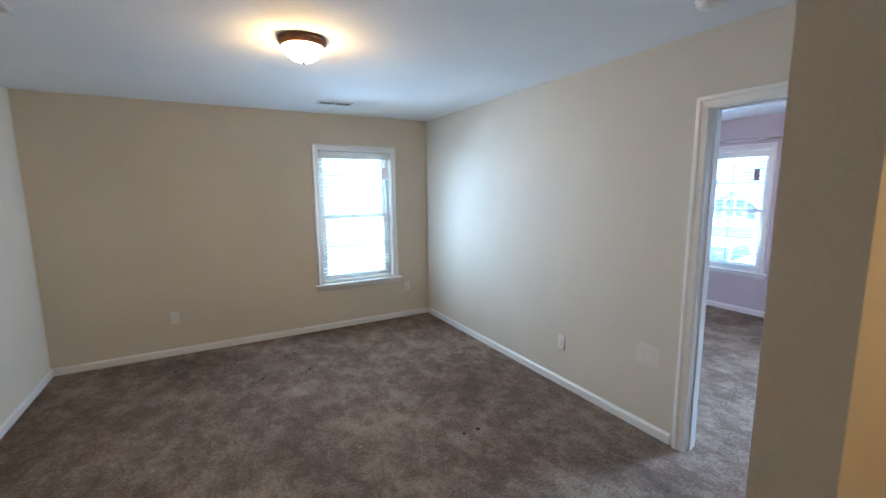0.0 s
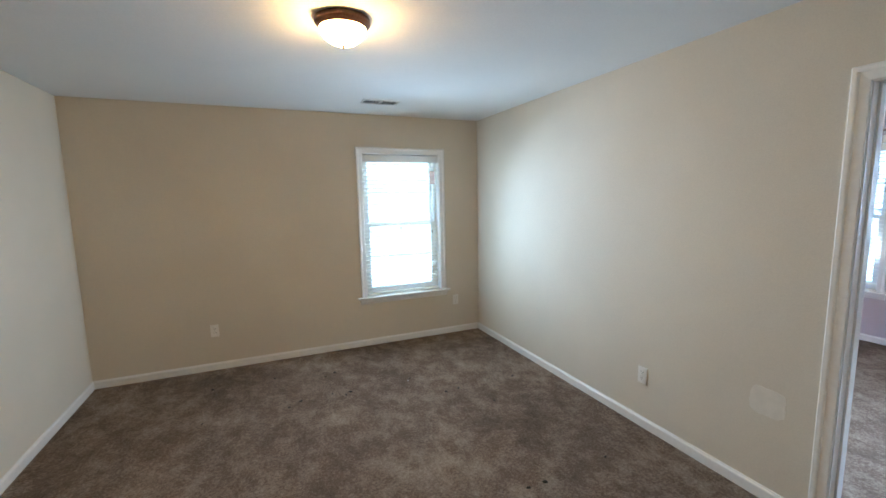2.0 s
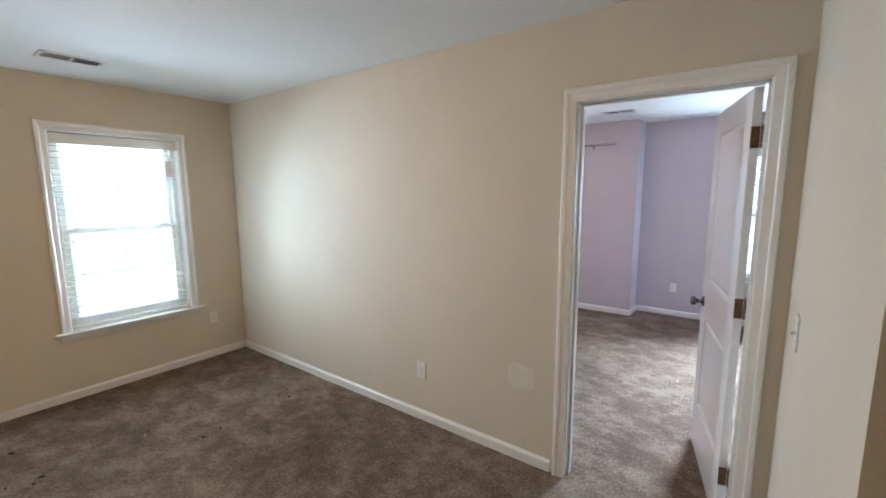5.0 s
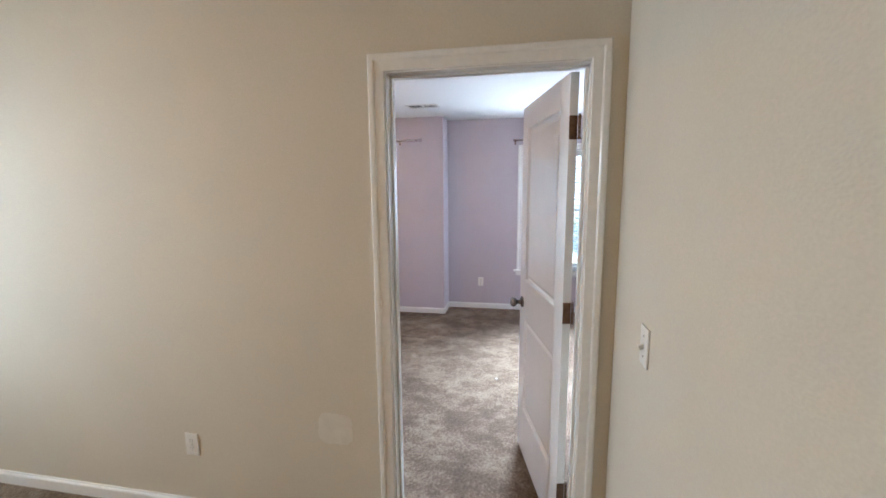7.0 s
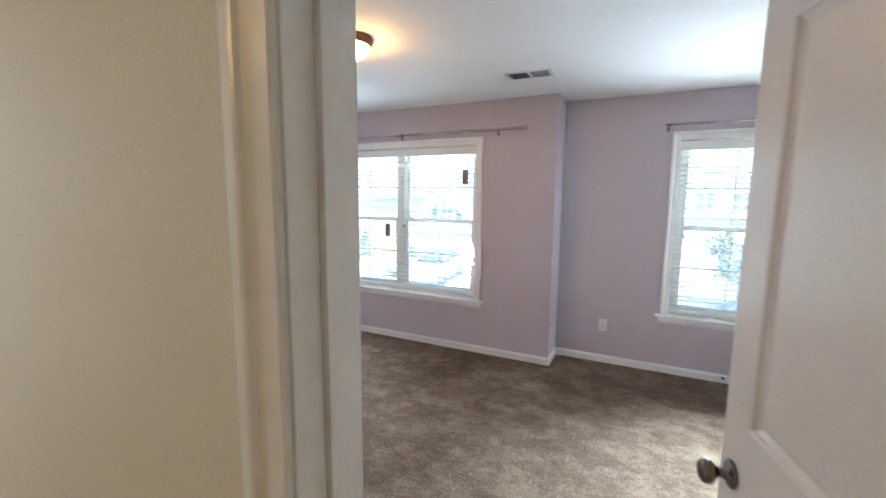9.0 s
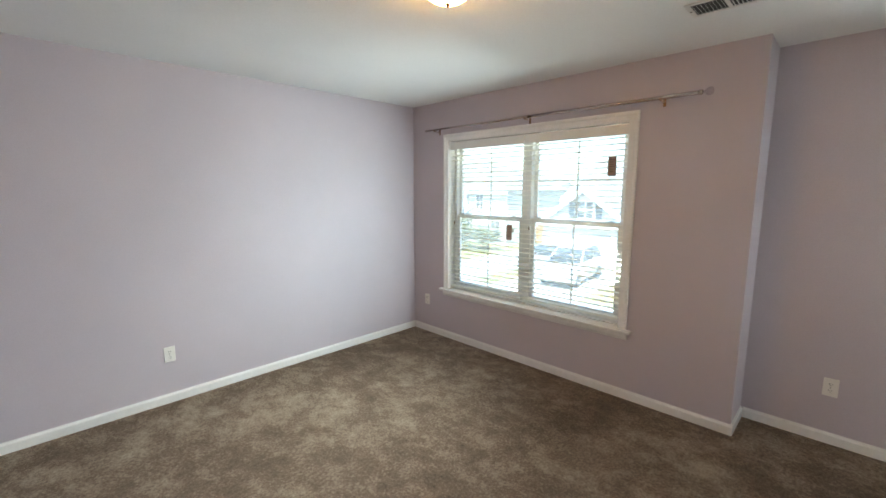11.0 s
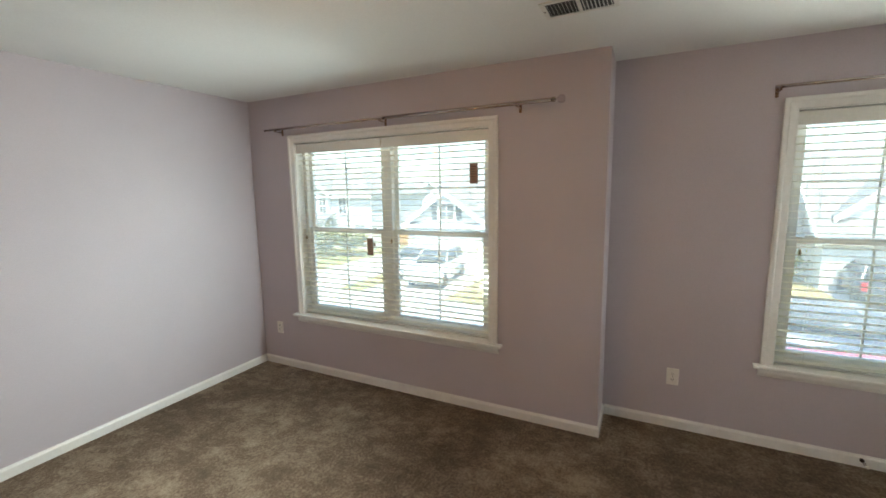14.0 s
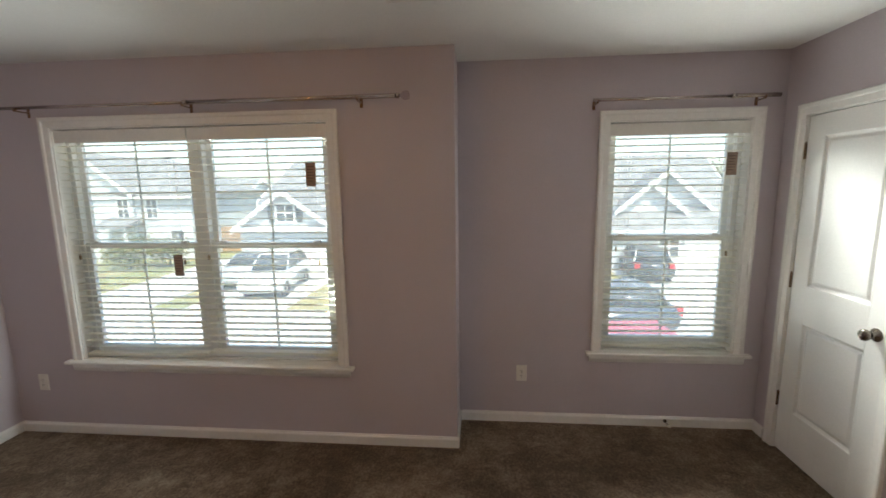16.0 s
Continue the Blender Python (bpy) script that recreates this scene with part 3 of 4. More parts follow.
window("window_1", pose(mid(WA), AN, 0, 0, 0, NORTH), WA, 0.17, 1, "white double-hung window with moulded casing and sill")
window("window_2", pose(BE, mid(WB), 0, 0, 0, EAST), WB, 0.16, 2, "wide twin double-hung white window over a deep sill")
window("window_3", pose(BE2, mid(WC), 0, 0, 0, EAST), WC, 0.16, 1, "narrow double-hung white window with moulded casing")
iw = WA[1] - WA[0] - 0.028
blind(pose(mid(WA), AN, 0, 0, 0, NORTH), iw, 2.038, 0.545, "white slatted blind lowered with open slats", 0.0, (0.348, 1.80))
half = (WB[1] - WB[0] - 0.034) / 2
blind(pose(BE, mid(WB) + half / 2 + 0.004, 0, 0, 0, EAST), half, 2.038, 0.562, "white slatted blind with a crooked bottom rail", -1.3, (0.31, 1.185))
blind(pose(BE, mid(WB) - half / 2 - 0.004, 0, 0, 0, EAST), half, 2.038, 0.585, "white slatted blind lowered with open slats", 0.0, (0.33, 1.74))
blind(pose(BE2, mid(WC), 0, 0, 0, EAST), iw, 2.038, 0.562, "white slatted blind lowered, hanging slightly crooked", -0.9, (0.322, 1.775))


# ---- curtain rods ----
def curtain_rod(m, x0, x1, brackets, split, label, ends):
    """A telescoping rod; local x along the wall, y 0 at the wall."""
    r = thing("curtain_rod", m, label, "curtain rod", "curtain rods")
    y = -0.082
    part("rod", rod_between((x0, y, 0), (split, y, 0), 0.0095), CHROME, r, smooth=True)
    part("rod", rod_between((split, y, 0), (x1, y, 0), 0.0125), CHROME, r, smooth=True)
    part("collar", rod_between((split - 0.012, y, 0), (split + 0.012, y, 0), 0.0150), CHROME, r, smooth=True)
    for x in brackets:
        b = part("bracket", boxes(((x - 0.009, -0.004, -0.045), (x + 0.009, 0.0, 0.010)), ((x - 0.006, -0.088, -0.020), (x + 0.006, -0.004, -0.0135)), bevel=0.001), BRONZE, r, "dark bracket screwed to the wall")
        bm = bmesh.new()
        for k in range(9):
            p, q = radians(180 + 22.5 * k), radians(180 + 22.5 * (k + 1))
            if k < 8:
                rod_between((x, y + 0.013 * math.cos(p), 0.013 * math.sin(p)), (x, y + 0.013 * math.cos(q), 0.013 * math.sin(q)), 0.003, 8, bm)
        part("cup", bm, BRONZE, b)
    for x, s in ends:
        e = part("end_cap", rod_between((x, y, 0), (x + 0.014 * s, y, 0), 0.016), CHROME, r, smooth=True)
        part("finial", lathe([(0, 0), (0.008, 0.001), (0.007, 0.010), (0.021, 0.022), (0.026, 0.038), (0.021, 0.054), (0, 0.062)], 18, None, Matrix.Translation((x + 0.014 * s, y, 0)) @ pose(0, 0, 0, 0, 90 * s, 0)), CRYSTAL, e, "clear acrylic ball finial", smooth=True)


curtain_rod(pose(BE, 3.30, 2.160, 0, 0, EAST), -1.20, 1.262, (-1.07, 0.0, 1.04), 0.02, "long bronze-chrome curtain rod with a clear finial", [(1.262, 1)])
curtain_rod(pose(BE2, 0.38, 2.165, 0, 0, EAST), -0.51, 0.56, (-0.485, 0.475), 0.30, "short bronze-chrome curtain rod over the narrow window", [])


# ---- ceiling fittings ----
def ceiling_light(x, y, glow):
    c = thing("ceiling_light", pose(x, y, CEIL), "lit flush ceiling light, bronze ring with frosted glass bowl", "ceiling light", "ceiling lights")
    part("ring", lathe([(0, 0), (0.128, 0), (0.130, -0.005), (0.127, -0.012), (0.131, -0.017), (0.128, -0.025), (0.119, -0.031), (0.112, -0.041), (0.107, -0.043), (0.105, -0.036), (0, -0.035)], 48), BRONZE, c, "stepped bronze ring", smooth=True)
    prof = [(0.104, -0.037)] + [(0.108 * math.cos(radians(k)), -0.041 - 0.076 * math.sin(radians(k))) for k in range(0, 86, 8)] + [(0, -0.117)]
    part("bowl", lathe(prof, 40), glow, c, "glowing frosted glass bowl", smooth=True)
    part("finial", lathe([(0, -0.115), (0.009, -0.116), (0.011, -0.120), (0.006, -0.124), (0.007, -0.129), (0, -0.134)], 16), BRONZE, c, smooth=True)


ceiling_light(0.672, 2.50, GLOW["beige"])
ceiling_light(4.24, 2.56, GLOW["lilac"])
ceiling_light(1.75, -0.80, GLOW["hall"])


def register(name, x, y, along, across, turn_z, label, banks=2, pitch=0.0150, lean=58):
    """A louvred metal grille under the ceiling; its length lies along local x."""
    v = thing(name, pose(x, y, CEIL, 0, 0, turn_z), label, "air vent")
    a, c, rim = along / 2, across / 2, 0.022
    fr = boxes(((-a, -c, -0.006), (-a + rim, c, 0)), ((a - rim, -c, -0.006), (a, c, 0)), ((-a + rim, -c, -0.006), (a - rim, -c + rim, 0)), ((-a + rim, c - rim, -0.006), (a - rim, c, 0)), bevel=0.002)
    for k in range(1, banks):
        xx = -a + 2 * a * k / banks
        box(fr, (xx - 0.008, -c + rim, -0.006), (xx + 0.008, c - rim, 0))
    part("frame", fr, VENT, v)
    # no duct is cut; a flat black plate stands for its shade
    part("backing", boxes(((-a + rim, -c + rim, -0.0012), (a - rim, c - rim, -0.0004))), DARK, v, "black plate for the shade behind the louvres")
    first = None
    for k in range(banks):
        x0, x1 = -a + 2 * a * k / banks + (rim if k == 0 else 0.010), -a + 2 * a * (k + 1) / banks - (rim if k == banks - 1 else 0.010)
        n = int((x1 - x0) / pitch)
        for i in range(n):
            mm = Matrix.Translation((x0 + (i + 0.5) * (x1 - x0) / n, 0, -0.0045)) @ pose(0, 0, 0, 0, lean if k % 2 == 0 else -lean, 0)
            if first is None:
                first = part("louvre", boxes(((-0.0024, -c + rim, -0.0005), (0.0024, c - rim, 0.0005))), VENT, v)
                first.matrix_basis = mm
            else:
                again("louvre", first, mm, v)
    for s in (-1, 1):
        part("screw", lathe([(0, -0.0075), (0.004, -0.007), (0.0045, -0.006), (0, -0.006)], 10, None, Matrix.Translation((s * (a - 0.011), 0, 0))), NICKEL, v)


register("ceiling_vent", 5.342, 1.812, 0.325, 0.185, 90, "white louvred air vent near the jog in the ceiling")
register("ceiling_vent", 1.28, 4.125, 0.325, 0.165, 180, "white louvred air vent above the window")
register("return_vent", -0.82, 2.52, 0.50, 0.50, 90, "large white return air grille with fine louvres", banks=1, pitch=0.018, lean=50)
sd = thing("smoke_detector", pose(2.19, 1.135, CEIL), "round white smoke detector on the ceiling", "smoke detector")
part("base", lathe([(0, 0), (0.066, 0), (0.066, -0.012), (0, -0.012)], 32), PLASTIC, sd)
part("cover", lathe([(0.058, -0.012), (0.060, -0.020), (0.054, -0.032), (0.040, -0.038), (0.014, -0.039), (0.012, -0.042), (0, -0.042)], 32), PLASTIC, sd, smooth=True)


# ---- wall plates ----
def outlet(m):
    o = thing("wall_outlet", m, "white duplex wall outlet just above the skirting", "outlet", "wall outlets")
    part("plate", boxes(((-0.036, -0.006, -0.058), (0.036, 0, 0.058)), bevel=0.003), PLASTIC, o)
    for s in (-1, 1):
        bm = lathe([(0, 0), (0.0165, 0), (0.0165, 0.002), (0, 0.002)], 20, None, Matrix.Translation((0, -0.006, 0.0195 * s)) @ pose(0, 0, 0, 90))
        sk = part("socket", bm, PLASTIC, o)
        part("slot", boxes(((-0.0075, -0.0086, 0.0195 * s - 0.001), (-0.005, -0.008, 0.0195 * s + 0.008)), ((0.005, -0.0086, 0.0195 * s - 0.001), (0.0075, -0.008, 0.0195 * s + 0.007)), ((-0.002, -0.0086, 0.0195 * s - 0.010), (0.002, -0.008, 0.0195 * s - 0.006))), DARK, sk)
    part("screw", lathe([(0, 0), (0.003, 0), (0.002, 0.001), (0, 0.001)], 8, None, Matrix.Translation((0, -0.006, 0)) @ pose(0, 0, 0, 90)), NICKEL, o)


for m in (pose(-0.241, AN, 0.38, 0, 0, NORTH), pose(2.258, AN, 0.39, 0, 0, NORTH), pose(AE, 2.335, 0.365, 0, 0, EAST), pose(3.585, BN, 0.368, 0, 0, NORTH), pose(BE, 4.568, 0.365, 0, 0, EAST), pose(BE2, 1.288, 0.362, 0, 0, EAST)):
    outlet(m)
sw = thing("light_switch", pose(2.173, AS, 1.136, 0, 0, SOUTH), "white toggle light switch on the beige wall", "light switch")
part("plate", boxes(((-0.036, -0.006, -0.058), (0.036, 0, 0.058)), bevel=0.003), PLASTIC, sw)
part("toggle", box(bmesh.new(), (-0.005, -0.012, -0.006), (0.005, 0.010, 0.006), 0.0015, pose(0, -0.008, 0, 25)), PLASTIC, sw)
for s in (-1, 1):
    part("screw", lathe([(0, 0), (0.003, 0), (0.002, 0.001), (0, 0.001)], 8, None, Matrix.Translation((0, -0.006, 0.03 * s)) @ pose(0, 0, 0, 90)), NICKEL, sw)

# ---- filler patch, door stop, crumbs ----
bm = bmesh.new()
rnd = random.Random(4)
ring = []
for k in range(40):
    p = 2 * math.pi * k / 40
    q = 0.082 * (abs(math.cos(p)) ** 4 + abs(math.sin(p)) ** 4) ** -0.25
    q *= 1 + rnd.uniform(-0.04, 0.04)
    ring.append((AE - 0.0012, 1.585 + q * math.cos(p), 0.523 + 0.9 * q * math.sin(p)))
bm.faces.new([bm.verts.new(v) for v in ring])
ext = bmesh.ops.extrude_face_region(bm, geom=bm.faces[:])
bmesh.ops.translate(bm, vec=(0.0016, 0, 0), verts=[v for v in ext["geom"] if isinstance(v, bmesh.types.BMVert)])
tagged(part("filler_patch", bm, PATCH), "pale patch of unpainted filler on the beige wall", "wall patch", kind="structure")
ds = thing("door_stop", pose(BE2 - 0.013, 0.312, 0.045, 0, 0, EAST), "spring door stop with white tip on the skirting", "door stop")
bm = bmesh.new()
for k in range(60):
    p, q = k * 0.62, (k + 1) * 0.62
    rod_between((0.006 * math.cos(p), -0.006 - 0.001 * k, 0.006 * math.sin(p)), (0.006 * math.cos(q), -0.007 - 0.001 * k, 0.006 * math.sin(q)), 0.0011, 5, bm)
part("spring", bm, NICKEL, ds)
part("base", rod_between((0, 0, 0), (0, -0.008, 0), 0.011), NICKEL, ds)
part("tip", rod_between((0, -0.064, 0), (0, -0.078, 0), 0.008), PLASTIC, ds)
bm = bmesh.new()
rnd = random.Random(9)
CRUMBS = ((0.68, 3.73), (0.82, 3.70), (0.78, 3.66), (1.35, 3.73), (1.54, 3.36), (1.66, 3.38), (1.82, 3.06), (0.43, 3.71), (0.34, 3.64), (0.67, 4.09),
          (0.76, 4.14), (0.25, 4.25), (-0.25, 3.66), (-0.24, 4.24), (2.19, 3.38), (2.08, 2.17), (1.61, 2.14), (1.50, 2.14))
for k, (x, y) in enumerate(CRUMBS):
    s = (0.008, 0.012, 0.010)[k % 3]
    lathe([(0, -0.3 * s), (s, 0), (0.7 * s, 0.6 * s), (0, 0.8 * s)], 6, bm, pose(x, y, 0.001, rnd.uniform(-15, 15), 0, rnd.uniform(0, 180)) @ Matrix.Diagonal((1.5, 0.8, 1, 1)))
tagged(part("carpet_crumbs", bm, DARK), "dark crumbs and lint scattered on the carpet", "crumbs", kind="stuff")
bm = bmesh.new()
for x, y, s in ((4.26, 0.96, 0.009), (1.32, 3.69, 0.007)):
    lathe([(0, -0.2 * s), (s, 0), (0.6 * s, 0.5 * s), (0, 0.7 * s)], 7, bm, pose(x, y, 0.002))
tagged(part("paper_scraps", bm, PLASTIC), "tiny white paper scraps on the carpet", "scraps", kind="stuff")


# ---- outside: the street two floors down ----
GROUND = -2.95
tagged(part("ground", boxes(((-400, -600, GROUND - 0.5), (600, 600, GROUND))), GRASS), "dry yellow-green lawn", "lawn", kind="structure")
tagged(part("road", boxes(((9.8, -300, GROUND - 0.2), (17.6, 300, GROUND + 0.02))), CONCRETE), "pale sunlit concrete street", "road", kind="structure")
for x1, y0, y1 in ((25.4, 9.0, 13.1), (29.9, 14.6, 18.6), (26.4, -11.6, -5.5)):
    tagged(part("driveway", boxes(((18.1, y0, GROUND - 0.1), (x1, y1, GROUND + 0.04))), CONCRETE), "pale concrete driveway", "driveway", kind="structure")
for x0, x1 in ((9.4, 9.8), (17.6, 18.1)):
    tagged(part("kerb", boxes(((x0, -300, GROUND - 0.2), (x1, 300, GROUND + 0.13)), bevel=0.03), CONCRETE), "concrete kerb of the street", "kerb", kind="structure")


def lap_boards(parent, name, x, y0, y1, z0, z1, mat, height=0.19, gable=None):
    """Overlapping siding boards on a wall facing -x; gable: (peak y, peak z, eave z) narrows the rows."""
    n = int((z1 - z0) / height)
    for i in range(n):
        z = z0 + i * height
        a, b = y0, y1
        if gable:
            k = (z + height - gable[2]) / (gable[1] - gable[2])
            if k > 0:
                a, b = y0 + (gable[0] - y0) * k, y1 - (y1 - gable[0]) * k
        if b - a < 0.2:
            continue
        bm = bmesh.new()
        vs = [bm.verts.new(v) for v in ((-0.030, a, z), (-0.012, a, z + height + 0.01), (0, a, z + height + 0.01), (0, a, z), (-0.030, b, z), (-0.012, b, z + height + 0.01), (0, b, z + height + 0.01), (0, b, z))]
        for q in ((0, 1, 2, 3), (7, 6, 5, 4), (0, 4, 5, 1), (1, 5, 6, 2), (2, 6, 7, 3), (3, 7, 4, 0)):
            bm.faces.new([vs[j] for j in q])
        o = part(name, bm, mat, parent)
        o.matrix_basis = Matrix.Translation((x, 0, 0))


def prism(profile, axis, a, b):
    """A solid with the given outline, (across, z) points, drawn out along x or y from a to b."""
    bm = bmesh.new()
    rows = []
    for e in (a, b):
        rows.append([bm.verts.new((e, p, z) if axis == "x" else (p, e, z)) for p, z in profile])
    n = len(profile)
    for i in range(n):
        j = (i + 1) % n
        bm.faces.new((rows[0][i], rows[0][j], rows[1][j], rows[1][i]))
    bm.faces.new(rows[0])
    bm.faces.new(rows[1][::-1])
    return bm


def roof_slab(axis, y0, y1, eave, peak, a, b, thick=0.18, over=0.35):
    """A gable roof as two thick slopes; its ridge runs along axis."""
    ym = (y0 + y1) / 2
    s = (peak - eave) / (ym - y0)
    lo = eave - over * s
    return prism([(y0 - over, lo), (ym, peak), (y1 + over, lo), (y1 + over, lo + thick), (ym, peak + thick), (y0 - over, lo + thick)], axis, a, b)


def far_window(parent, x, y, z, w=0.85, h=1.35):
    """A window on a wall that faces -x."""
    win = part("window", boxes(((x - 0.05, y - w / 2, z), (x + 0.02, y + w / 2, z + h))), DARKPANE, parent, "dark glazed window with white trim")
    f = 0.09
    part("frame", boxes(((x - 0.09, y - w / 2 - f, z - f), (x, y - w / 2, z + h + f)), ((x - 0.09, y + w / 2, z - f), (x, y + w / 2 + f, z + h + f)), ((x - 0.09, y - w / 2, z + h), (x, y + w / 2, z + h + f)), ((x - 0.11, y - w / 2, z - f), (x, y + w / 2, z)), ((x - 0.07, y - 0.03, z), (x - 0.05, y + 0.03, z + h)), ((x - 0.075, y - w / 2, z + h / 2 - 0.03), (x - 0.05, y + w / 2, z + h / 2 + 0.03))), HOUSETRIM, win)


def fascia(parent, x, y0, y1, eave, peak, over=0.35, wide=0.22):
    """White rake boards along a gable that faces -x."""
    ym = (y0 + y1) / 2
    s = (peak - eave) / (ym - y0)
    lo = eave - over * s
    for a, b in (((y0 - over, lo), (ym, peak)), ((y1 + over, lo), (ym, peak))):
        part("rake_board", prism([(a[0], a[1] - wide * 0.6), (b[0], b[1] - wide * 0.6), (b[0], b[1] + wide * 0.7), (a[0], a[1] + wide * 0.7)], "x", x - 0.05, x), HOUSETRIM, parent)


def hip_roof(x, y0, y1, deep, eave, ridge, hip, thick=0.18, over=0.35):
    """A roof whose ridge runs along y, hipped at y0 and open as a gable at y1."""
    bm = bmesh.new()
    xm = x + deep / 2
    s = (ridge - eave) / (xm - x)
    lo = eave - over * s
    rows = []
    for dz in (0.0, thick):
        rows.append([bm.verts.new(v) for v in ((x - over, y0 - over, lo + dz), (x + deep + over, y0 - over, lo + dz), (x + deep + over, y1 + over, lo + dz), (x - over, y1 + over, lo + dz), (xm, y0 + hip, ridge + dz), (xm, y1 + over, ridge + dz))])
    for r in rows:
        for q in ((0, 4, 5, 3), (1, 2, 5, 4), (0, 1, 4)):
            bm.faces.new([r[i] for i in q])
    for i, j in ((0, 1), (1, 2), (2, 5), (5, 3), (3, 0)):
        bm.faces.new((rows[0][i], rows[0][j], rows[1][j], rows[1][i]))
    return bm


def house(x, y0, y1, deep, eave, ridge, label, siding, gables, windows, garage=None, hip=0.0):
    """A house whose front faces -x: main block with its ridge along y; gables: (y0, y1, eave, peak, forward), set back on the roof where forward is below 0; hip: run of a hipped end at y0."""
    h = thing("house", Matrix.Identity(4), label, "house", "houses across the street")
    xm = x + deep / 2
    outline = [(x, GROUND), (x + deep, GROUND), (x + deep, eave), (x, eave)] if hip else [(x, GROUND), (x + deep, GROUND), (x + deep, eave), (xm, ridge), (x, eave)]
    part("wall", prism(outline, "y", y0, y1), siding, h)
    part("roof", hip_roof(x, y0, y1, deep, eave, ridge, hip) if hip else roof_slab("y", x, x + deep, eave, ridge, y0 - 0.3, y1 + 0.3), SHINGLE, h, "grey shingle roof")
    for ye, yf in ((y1 + 0.36, y1 + 0.42),) if hip else ((y0 - 0.36, y0 - 0.30), (y1 + 0.30, y1 + 0.36)):
        s = (ridge - eave) / (xm - x)
        lo = eave - 0.35 * s
        for p in (x - 0.35, x + deep + 0.35):
            part("rake_board", prism([(p, lo - 0.14), (xm, ridge - 0.14), (xm, ridge + 0.22), (p, lo + 0.22)], "y", ye, yf), HOUSETRIM, h)
    part("gutter", boxes(((x - 0.42, y0 - 0.3, eave - 0.30), (x - 0.30, y1 + 0.3, eave - 0.14))), HOUSETRIM, h)
    lap_boards(h, "siding_board", x, y0, y1, max(GROUND, eave - 3.0), eave, siding)
    for g0, g1, ge, gp, fwd in gables:
        gx = x - fwd
        ym = (g0 + g1) / 2
        part("gable_wall", prism([(g0, GROUND), (g1, GROUND), (g1, ge), (ym, gp), (g0, ge)], "x", gx, xm), siding, h)
        part("gable_roof", roof_slab("x", g0, g1, ge, gp, gx - 0.35, xm), SHINGLE, h)
        fascia(h, gx - 0.34, g0, g1, ge, gp)
        lap_boards(h, "siding_board", gx, g0, g1, GROUND + 0.2 if fwd > 0 else ge - 0.2, gp, siding, 0.22, gable=(ym, gp, ge))
    for wx, wy, wz, ww, wh in windows:
        far_window(h, wx, wy, wz, ww, wh)
    if garage:
        gx, ga, gb, gt = garage
        gd = part("garage_door", boxes(((gx - 0.07, ga, GROUND + 0.05), (gx, gb, gt))), HOUSETRIM, h, "white panelled garage door")
        for r in range(4):
            for c in range(4):
                w, t = (gb - ga) / 4, (gt - GROUND - 0.05) / 4
                part("panel", boxes(((gx - 0.10, ga + c * w + 0.09, GROUND + 0.05 + r * t + 0.09), (gx - 0.065, ga + (c + 1) * w - 0.09, GROUND + 0.05 + (r + 1) * t - 0.09))), HOUSETRIM, gd)
    return h


left_house = house(30.0, 20.9, 33.5, 9.0, 1.45, 3.95, "pale two-storey house with grey hipped roof and white-edged gable", SIDING,
                   [(24.9, 31.4, 1.55, 4.1, 0.25)], [(29.75, 25.55, -0.14, 0.75, 1.27), (30.0, 23.68, -0.14, 0.75, 1.27), (30.0, 22.0, -2.4, 0.9, 1.4)], hip=4.6)
part("porch_roof", prism([(28.2, -0.75), (29.76, -0.15), (29.76, -0.02), (28.2, -0.6)], "y", 24.2, 26.6), SHINGLE, left_house, "small lean-to roof over the porch")
for py in (24.4, 26.4):
    part("porch_post", boxes(((28.3, py - 0.07, GROUND), (28.44, py + 0.07, -0.7)), bevel=0.01), HOUSETRIM, left_house)
garage_house = house(27.8, -4.3, 14.5, 10.4, 0.9, 3.45, "pale house with a gabled garage and wide grey roof", SIDING,
                     [(9.55, 14.85, -0.4, 1.52, 2.3)], [(25.5, 12.15, -0.08, 0.95, 0.93), (27.8, -1.7, 0.9, 0.8, 0.9), (27.8, -3.3, 0.9, 0.8, 0.9), (27.8, 4.0, -0.6, 0.9, 1.3)], (25.5, 10.0, 14.4, -1.1))
for sy in (11.35, 12.95):
    part("shutter", boxes(((25.40, sy - 0.17, -0.14), (25.46, sy + 0.17, 0.91)), bevel=0.01), DARKPANE, garage_house, "dark window shutter")
part("eave_band", boxes(((25.06, 9.5, -0.62), (25.42, 14.9, -0.42)), bevel=0.02), HOUSETRIM, garage_house, "white band under the gable")
right_house = house(26.5, -12.3, -5.45, 10.0, -0.6, 3.3, "pale low house with a wide grey shingle roof and small gables", SIDING,
                    [(-10.95, -6.5, 0.40, 2.36, -1.1), (-9.32, -6.2, 0.36, 1.70, -0.8)], [(26.5, -8.6, -2.2, 1.0, 1.1)], (26.5, -12.0, -9.4, -0.95))
house(50.0, 28.9, 36.0, 8.0, 1.0, 2.85, "far pale house with a grey roof", SIDING, [], [(50.0, 33.0, -0.6, 0.9, 1.4)])
house(58.0, 20.0, 27.0, 8.0, 1.2, 3.0, "far pale house with a grey roof", SIDING, [], [(58.0, 24.0, -0.6, 0.9, 1.4)])

